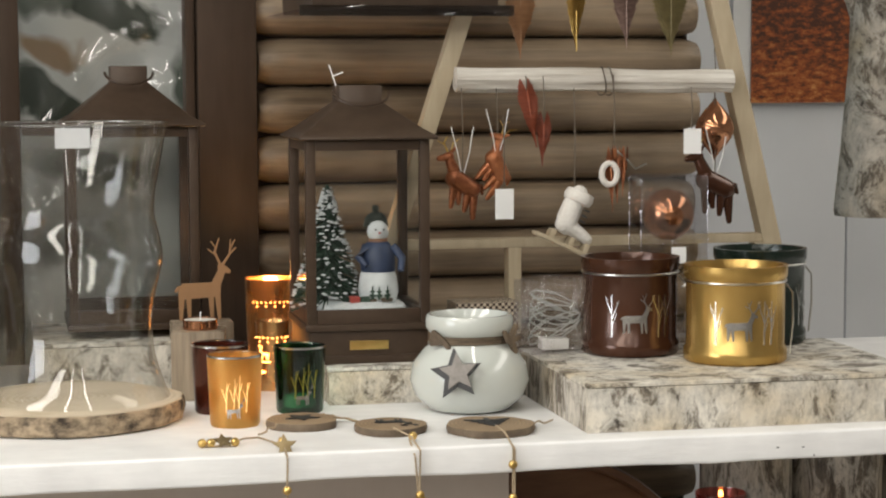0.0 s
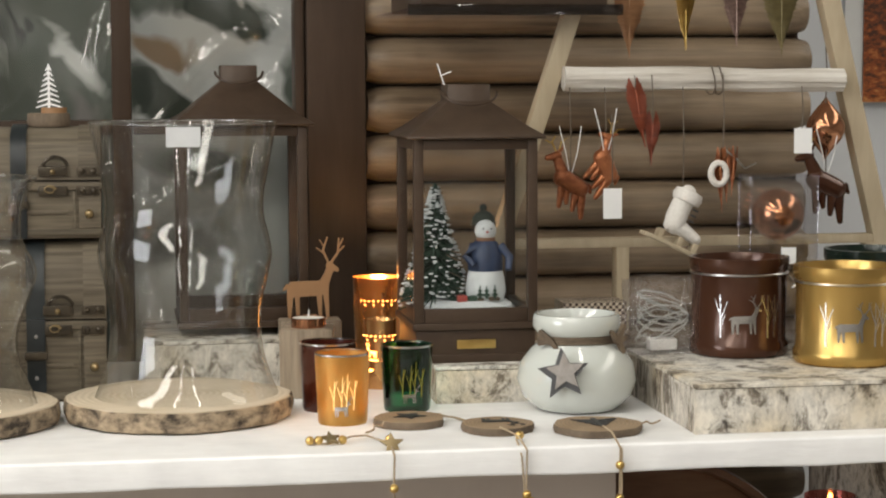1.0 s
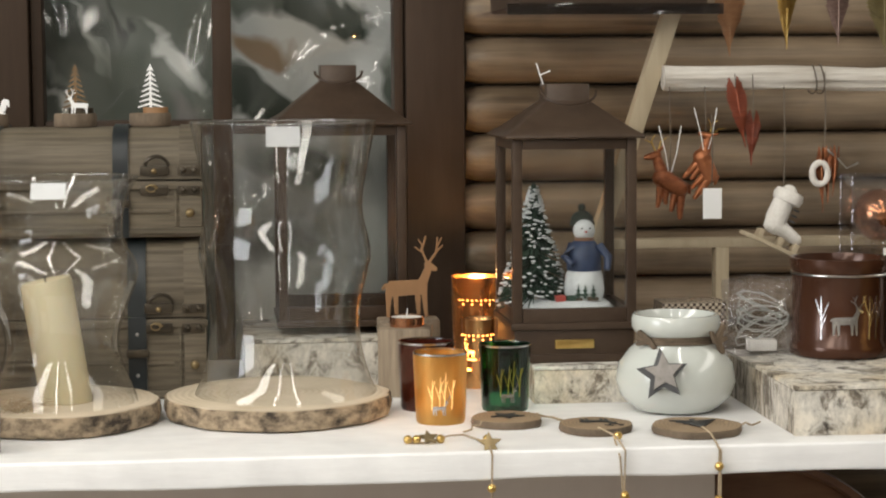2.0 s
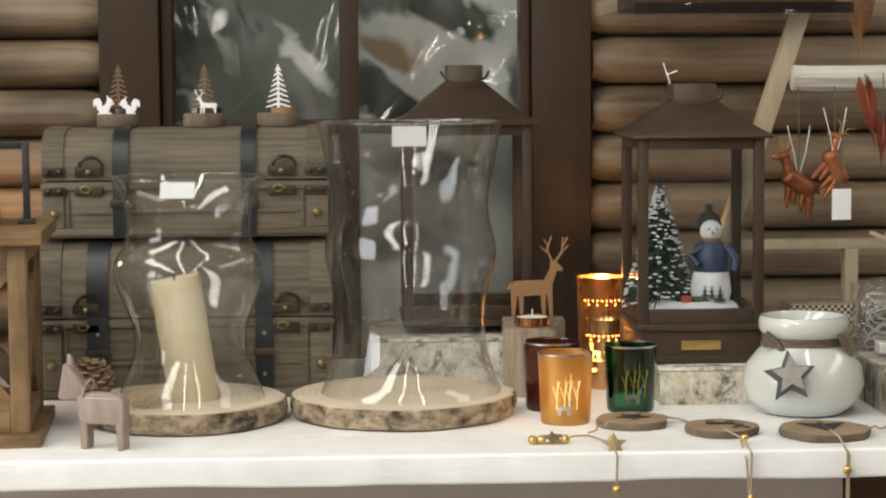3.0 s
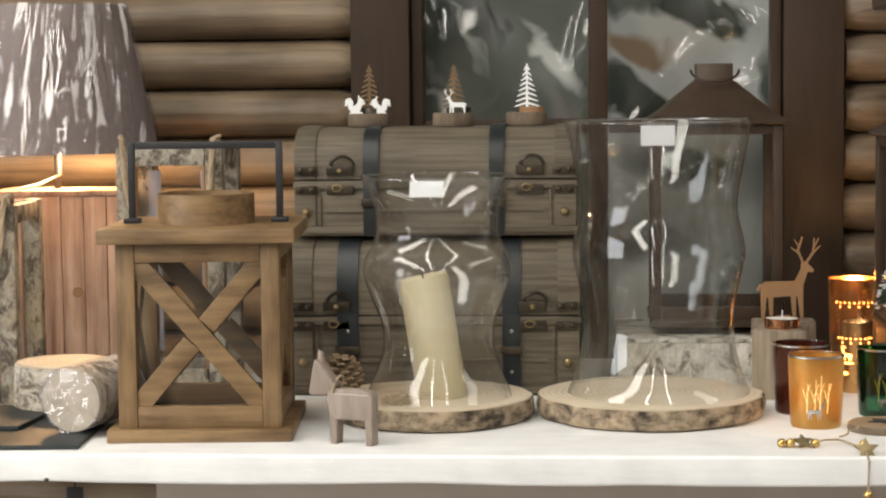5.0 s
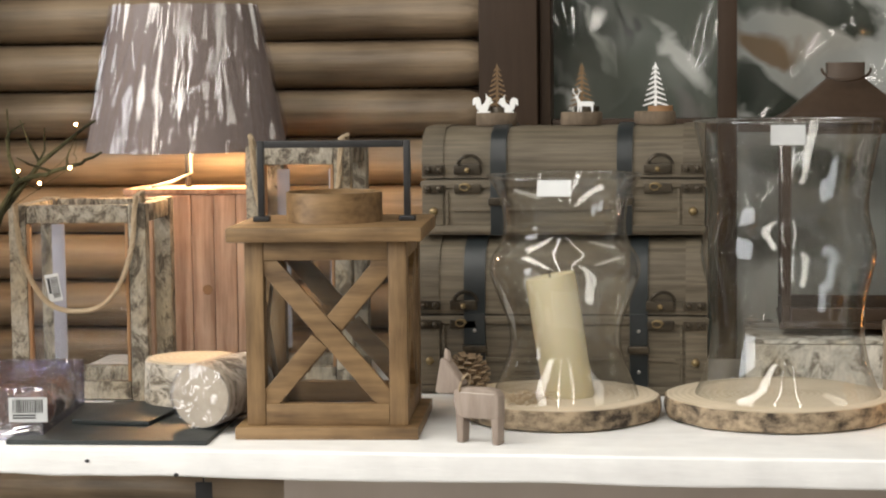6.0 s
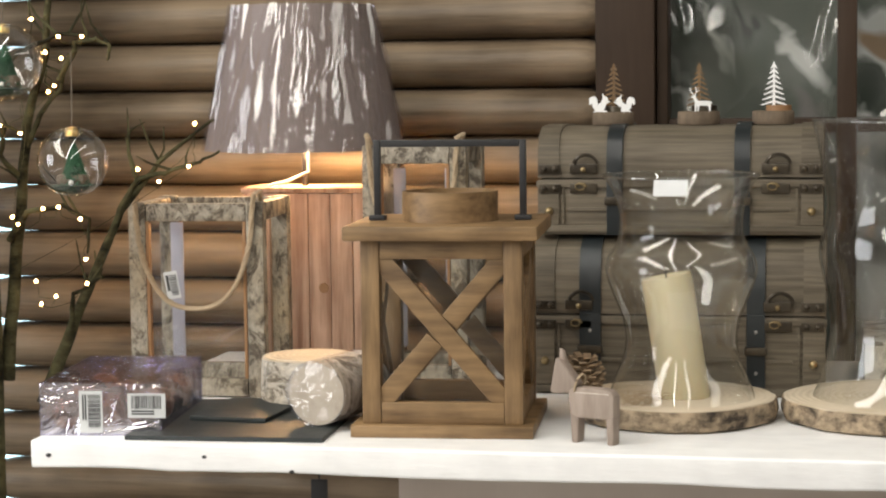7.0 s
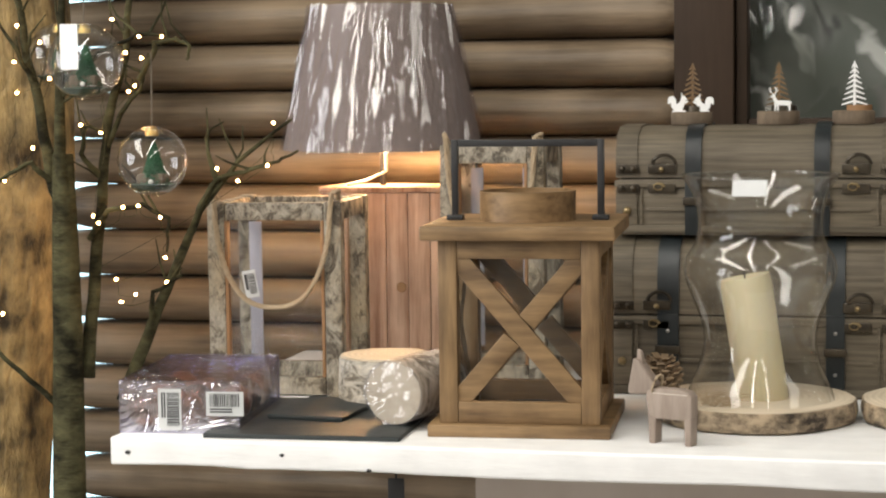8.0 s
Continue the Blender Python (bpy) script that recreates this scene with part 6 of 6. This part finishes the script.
# ---- far right ----
M_AUTUMN, at, ab = shader("autumn_leaves_print")
an = node(at, "ShaderNodeTexNoise", Scale=1.0, Detail=10.0, Roughness=0.75)
at.links.new(coords(at, (45, 45, 95)), an.inputs["Vector"])
az = at.nodes.new("ShaderNodeSeparateXYZ")
at.links.new(at.nodes.new("ShaderNodeTexCoord").outputs["Object"], az.inputs[0])
am = at.nodes.new("ShaderNodeMath")
am.operation = "MULTIPLY_ADD"
am.inputs[1].default_value = -0.55
at.links.new(az.outputs[2], am.inputs[0])
at.links.new(an.outputs[0], am.inputs[2])
at.links.new(ramp(at, am.outputs[0], [(0.36, (0.08, 0.025, 0.01)), (0.5, (0.40, 0.10, 0.02)), (0.64, (0.70, 0.33, 0.10))]), ab.inputs["Base Color"])
ab.inputs["Roughness"].default_value = 0.5
po = thing("autumn_poster", 1.74, 4.235, 1.195, "poster of red autumn leaves with a white border", "poster")
part("sheet", box(-0.16, 0.40, -0.004, 0.004, -0.002, 0.6), M_PAPER, po)
part("picture", box(-0.118, 0.40, -0.0075, -0.0045, 0.0, 0.6), M_AUTUMN, po, "red-brown leaf picture")
tk = thing("hanging_birch_log", 1.665, 3.62, 0.985, "hanging piece of birch trunk with loose bark", "birch log")
part("trunk", lathe([(0, 0), (0.098, 0), (0.1, 0.01), (0.088, 0.12), (0.074, 0.3), (0.068, 0.6), (0, 0.6)], 40, wob=0.08, seed=9), birch("dark_birch_trunk", (16, 16, 13), (0.60, 0.55, 0.48), 0.50), tk)
part("branch", tube(bent((-0.06, 0, 0.38), (-0.16, 0, 0.62), 0, 8, 0.01), 0.014, 0.01), M_BIRCH, tk)
part("hanger", tube([(0, 0, 0.6), (0, 0, 2.01)], 0.002, n=6), M_WIRE, tk)

# below the table
dk = thing("round_wooden_tray", 0.785, 2.86, 0.0, "round red-brown wooden tray standing upright on a low box", "tray")
lean = pose(0, 0, 0.435, 82, 0, 0)
part("face", lathe([(0, 0.0), (0.235, 0.0), (0.238, 0.004), (0.232, 0.010), (0, 0.008)], 72, m=lean), M_DARKWOOD, dk)
part("rim", lathe([(0.236, -0.006), (0.250, -0.006), (0.254, 0.004), (0.250, 0.018), (0.240, 0.018), (0.236, 0.008)], 72, m=lean), M_DARKWOOD, dk, "raised tray rim")
part("foot_box", box(-0.16, 0.16, 0.0, 0.16, 0, 0.182, 0.004), M_TRIM, dk, "low dark box")
bl = thing("birch_log_stool", 1.17, 2.80, 0.0, "upright birch logs standing below the table", "birch log")
for k in range(3):
    part("log", lathe([(0, 0), (0.07, 0), (0.07, 0.73), (0, 0.73)], 32, wob=0.06, seed=k + 20, m=pose(-0.10 + 0.145 * k, 0.0, 0)), M_BIRCH, bl)
rc = thing("red_candle_glass", 0.966, 2.62, 0.0, "red glass candle glowing below the table", "candle")
part("stand", box(-0.04, 0.04, -0.04, 0.04, 0, 0.622, 0.004), M_TRIM, rc)
part("glass", lathe([(0, 0.6225), (0.03, 0.6225), (0.036, 0.675), (0.034, 0.676), (0.028, 0.628), (0, 0.628)], 32), thin_glass("pink_glass", (0.80, 0.45, 0.42), 0.08, 0.4), rc)
part("wax", lathe([(0, 0.629), (0.027, 0.629), (0.030, 0.660), (0, 0.662)], 24), grainy("pink_wax", (0.45, 0.13, 0.11), (0.58, 0.20, 0.17), (30, 30, 30), 0.5), rc, "pink wax")
part("flame", ball(0.005, (0, 0, 0.672), 2, squash=(0.7, 0.7, 1.3)), M_FLAME, rc)

# ---- far left: lit tree with glass balls, trunk and bright opening ----
tree = thing("branch_tree", -1.135, 2.62, 0.0, "bare branch tree wound with warm fairy lights", "decorated tree")


def limb(name, pts, r0, r1):
    return part(name, tube(pts, r0, r1, 10), M_TREE, tree)


def at(px, z, y=0.0):
    return Vector((px + 1.135, y, z))


limb("trunk", [at(-1.195, 0.0), at(-1.192, 0.5), at(-1.190, 0.70), at(-1.186, 0.9), at(-1.186, 1.02), at(-1.186, 1.10), at(-1.186, 1.16)], 0.029, 0.015)
BOUGHS = [
    [(-1.188, 1.08, 0.0), (-1.210, 1.13, 0.01), (-1.228, 1.22, 0.02), (-1.250, 1.32, 0.02), (-1.262, 1.42, 0.02)],
    [(-1.184, 1.08, 0.0), (-1.181, 1.18, -0.02), (-1.176, 1.30, -0.02), (-1.168, 1.44, -0.02)],
    [(-1.165, 0.84, 0.02), (-1.155, 0.98, 0.03), (-1.140, 1.10, 0.03), (-1.130, 1.20, 0.03), (-1.10, 1.30, 0.03), (-1.09, 1.42, 0.03)],
    [(-1.125, 0.80, 0.05), (-1.092, 0.898, 0.07), (-1.060, 0.98, 0.08), (-1.018, 1.075, 0.09), (-0.96, 1.145, 0.10), (-0.88, 1.205, 0.11)],
    [(-1.018, 1.075, 0.09), (-0.99, 1.12, 0.09), (-0.95, 1.13, 0.09), (-0.90, 1.145, 0.10), (-0.87, 1.16, 0.10)],
    [(-1.135, 1.16, 0.03), (-1.11, 1.215, 0.03), (-1.08, 1.25, 0.03), (-1.065, 1.30, 0.03)],
    [(-1.075, 1.26, 0.02), (-1.05, 1.315, 0.02), (-1.02, 1.32, 0.02), (-1.0, 1.31, 0.02), (-1.005, 1.29, 0.02)],
    [(-1.20, 0.80, 0.0), (-1.245, 0.85, -0.03), (-1.291, 0.905, -0.05), (-1.34, 0.95, -0.06)],
    [(-1.20, 1.11, 0.01), (-1.225, 1.15, -0.02), (-1.26, 1.13, -0.03), (-1.30, 1.10, -0.03)],
    [(-1.235, 1.26, 0.02), (-1.25, 1.30, 0.0), (-1.28, 1.35, 0.0)],
    [(-1.178, 1.24, -0.02), (-1.12, 1.30, -0.02), (-1.06, 1.325, -0.02), (-1.02, 1.325, -0.02)],
    [(-1.09, 0.90, 0.07), (-1.075, 0.96, 0.05), (-1.03, 0.985, 0.05)],
    [(-1.155, 1.04, 0.02), (-1.12, 1.08, 0.0), (-1.07, 1.088, 0.0), (-1.03, 1.07, 0.0), (-1.045, 1.02, 0.03)],
    [(-0.99, 1.12, 0.09), (-1.0, 1.15, 0.09), (-1.005, 1.18, 0.09)],
    [(-1.14, 1.12, 0.03), (-1.16, 1.16, 0.0), (-1.149, 1.20, -0.01), (-1.115, 1.19, -0.01)],
]
for k, pts in enumerate(BOUGHS):
    fine = []
    for a, b in zip(pts, pts[1:]):
        for i in range(5):
            s = i / 5
            p = at(a[0], a[1], a[2]).lerp(at(b[0], b[1], b[2]), s)
            fine.append(p + Vector([0.004 * noise.noise((k * 3 + s * 2, q * 5.1, a[0] * 9)) for q in range(3)]))
    fine.append(at(pts[-1][0], pts[-1][1], pts[-1][2]))
    limb("branch", fine, 0.0105 if k < 4 else 0.0046, 0.0042 if k < 3 else 0.0018)
    rt = random.Random(40 + k)
    for q in range(4 if k < 4 else 2):
        p = fine[rt.randrange(len(fine) // 3, len(fine))]
        d = Vector((rt.uniform(-0.05, 0.05), rt.uniform(-0.02, 0.02), rt.uniform(0.02, 0.07)))
        limb("twig", [p, p + d * 0.5 + Vector((rt.uniform(-0.01, 0.01), 0, 0)), p + d], 0.0022, 0.0009)
GLINTS = [(-1.241, 1.341), (-1.247, 1.29), (-1.207, 1.317), (-1.194, 1.266), (-1.222, 1.169), (-1.267, 1.123), (-1.244, 1.247), (-1.059, 1.323), (-1.025, 1.322), (-1.056, 1.293), (-1.079, 1.301),
          (-1.076, 1.247), (-1.067, 1.255), (-1.149, 1.201), (-1.119, 1.19), (-1.098, 1.347), (-1.134, 1.074), (-1.126, 1.064), (-1.089, 1.086), (-1.066, 1.088), (-1.034, 1.072), (-1.028, 1.016),
          (-1.102, 0.985), (-1.073, 0.964), (-1.095, 0.953), (-1.027, 0.982), (-0.949, 1.14), (-0.919, 1.123), (-0.866, 1.202), (-0.876, 1.144), (-1.276, 0.934)]
spots = [at(x, z, -0.02) for x, z in GLINTS]
for s in spots:
    part("fairy_light", ball(0.0024, s, 2), M_SPARK, tree, "warm glowing bulb")
wire = []
for s, e in zip(spots, spots[1:]):
    wire += [p + Vector((0, 0.004, 0)) for p in bent(s, e, 0.012, 7, 0.012, s.x * 9)[:-1]]
part("light_wire", tube(wire, 0.0005, n=4), M_TREE, tree)


M_BALL = thin_glass("bauble_glass", (0.95, 0.96, 0.97), 0.08, 0.9, wavy=0.02)
M_BALLFIR = grainy("bright_green_fir", (0.006, 0.045, 0.018), (0.025, 0.12, 0.05), (90, 90, 90), 0.6)


def glass_ball(x, y, z, r, top, label):
    t = hung("glass_ball", x, top, z + r, y, label, "glass bauble", "glass balls")
    g = part("globe", lathe([(0, -2 * r)] + [(r * math.sin(a), -r - r * math.cos(a)) for a in [math.pi * i / 24 for i in range(1, 23)]] + [(0.0105, -0.006), (0.0095, -0.001)], 48), M_BALL, t)
    g.visible_shadow = False
    part("cap", lathe([(0, 0.0), (0.006, -0.001), (0.0085, -0.004), (0.0092, -0.013), (0.0078, -0.013), (0, -0.006)], 20), M_BRASS, t, "gold cap")
    part("moss", lathe([(0, -2 * r + 0.004), (r * 0.55, -2 * r + 0.009), (r * 0.7, -2 * r + 0.016), (0, -2 * r + 0.019)], 20, wob=0.2, seed=x), M_NEEDLE, t)
    fir = frosted_tree(0.046, 0.017, 3)[0]
    part("fir", merge(fir, m=pose(0.002, 0, -1.55 * r)), M_BALLFIR, t, "small green fir")
    part("hut", box(-0.020, 0.020, -0.014, 0.014, -1.70 * r, -1.34 * r, 0.006), M_BARKRIM, t)
    part("berry", ball(0.0035, (0.004, -0.018, -1.58 * r), 2), M_FELT, t)
    return t


glass_ball(-1.011, 2.52, 1.154, 0.0470, 1.30, "clear glass ball with a tiny green fir hanging on the tree")
gb = glass_ball(-1.105, 2.52, 1.288, 0.0515, 1.44, "clear glass ball with a tiny fir and white tag")
part("tag", box(-0.0125, 0.0125, -0.0505, -0.0498, -0.062, -0.002), M_PAPER, gb, "blank white tag")
glass_ball(-1.205, 2.66, 1.30, 0.045, 1.44, "clear glass ball hanging deeper in the tree")

trk = thing("tree_trunk_column", -1.482, 2.95, 0.0, "thick mottled brown tree trunk column", "tree trunk")
M_TRUNK = grainy("mottled_trunk", (0.030, 0.019, 0.006), (0.58, 0.41, 0.18), (34, 34, 13), 0.5, relief=1.0, distance=0.02, big=15, spread=0.5, edge=(0.38, 0.62))
part("trunk", lathe([(0.12, 0), (0.100, 0.4), (0.102, 0.6), (0.116, 0.8), (0.140, 0.90), (0.158, 1.1), (0.160, 1.3), (0.145, 1.7), (0, 1.75)], 64, wob=0.09, seed=2), M_TRUNK, trk)
dayl = part("backdrop", box(-3.2, -1.5, 4.6, 4.62, 0.1, 2.4), glow("bright_daylight", (0.62, 0.90, 1.0), 2.4))
tagged(dayl, "bright daylight opening beyond the hut", "daylight", kind="structure")
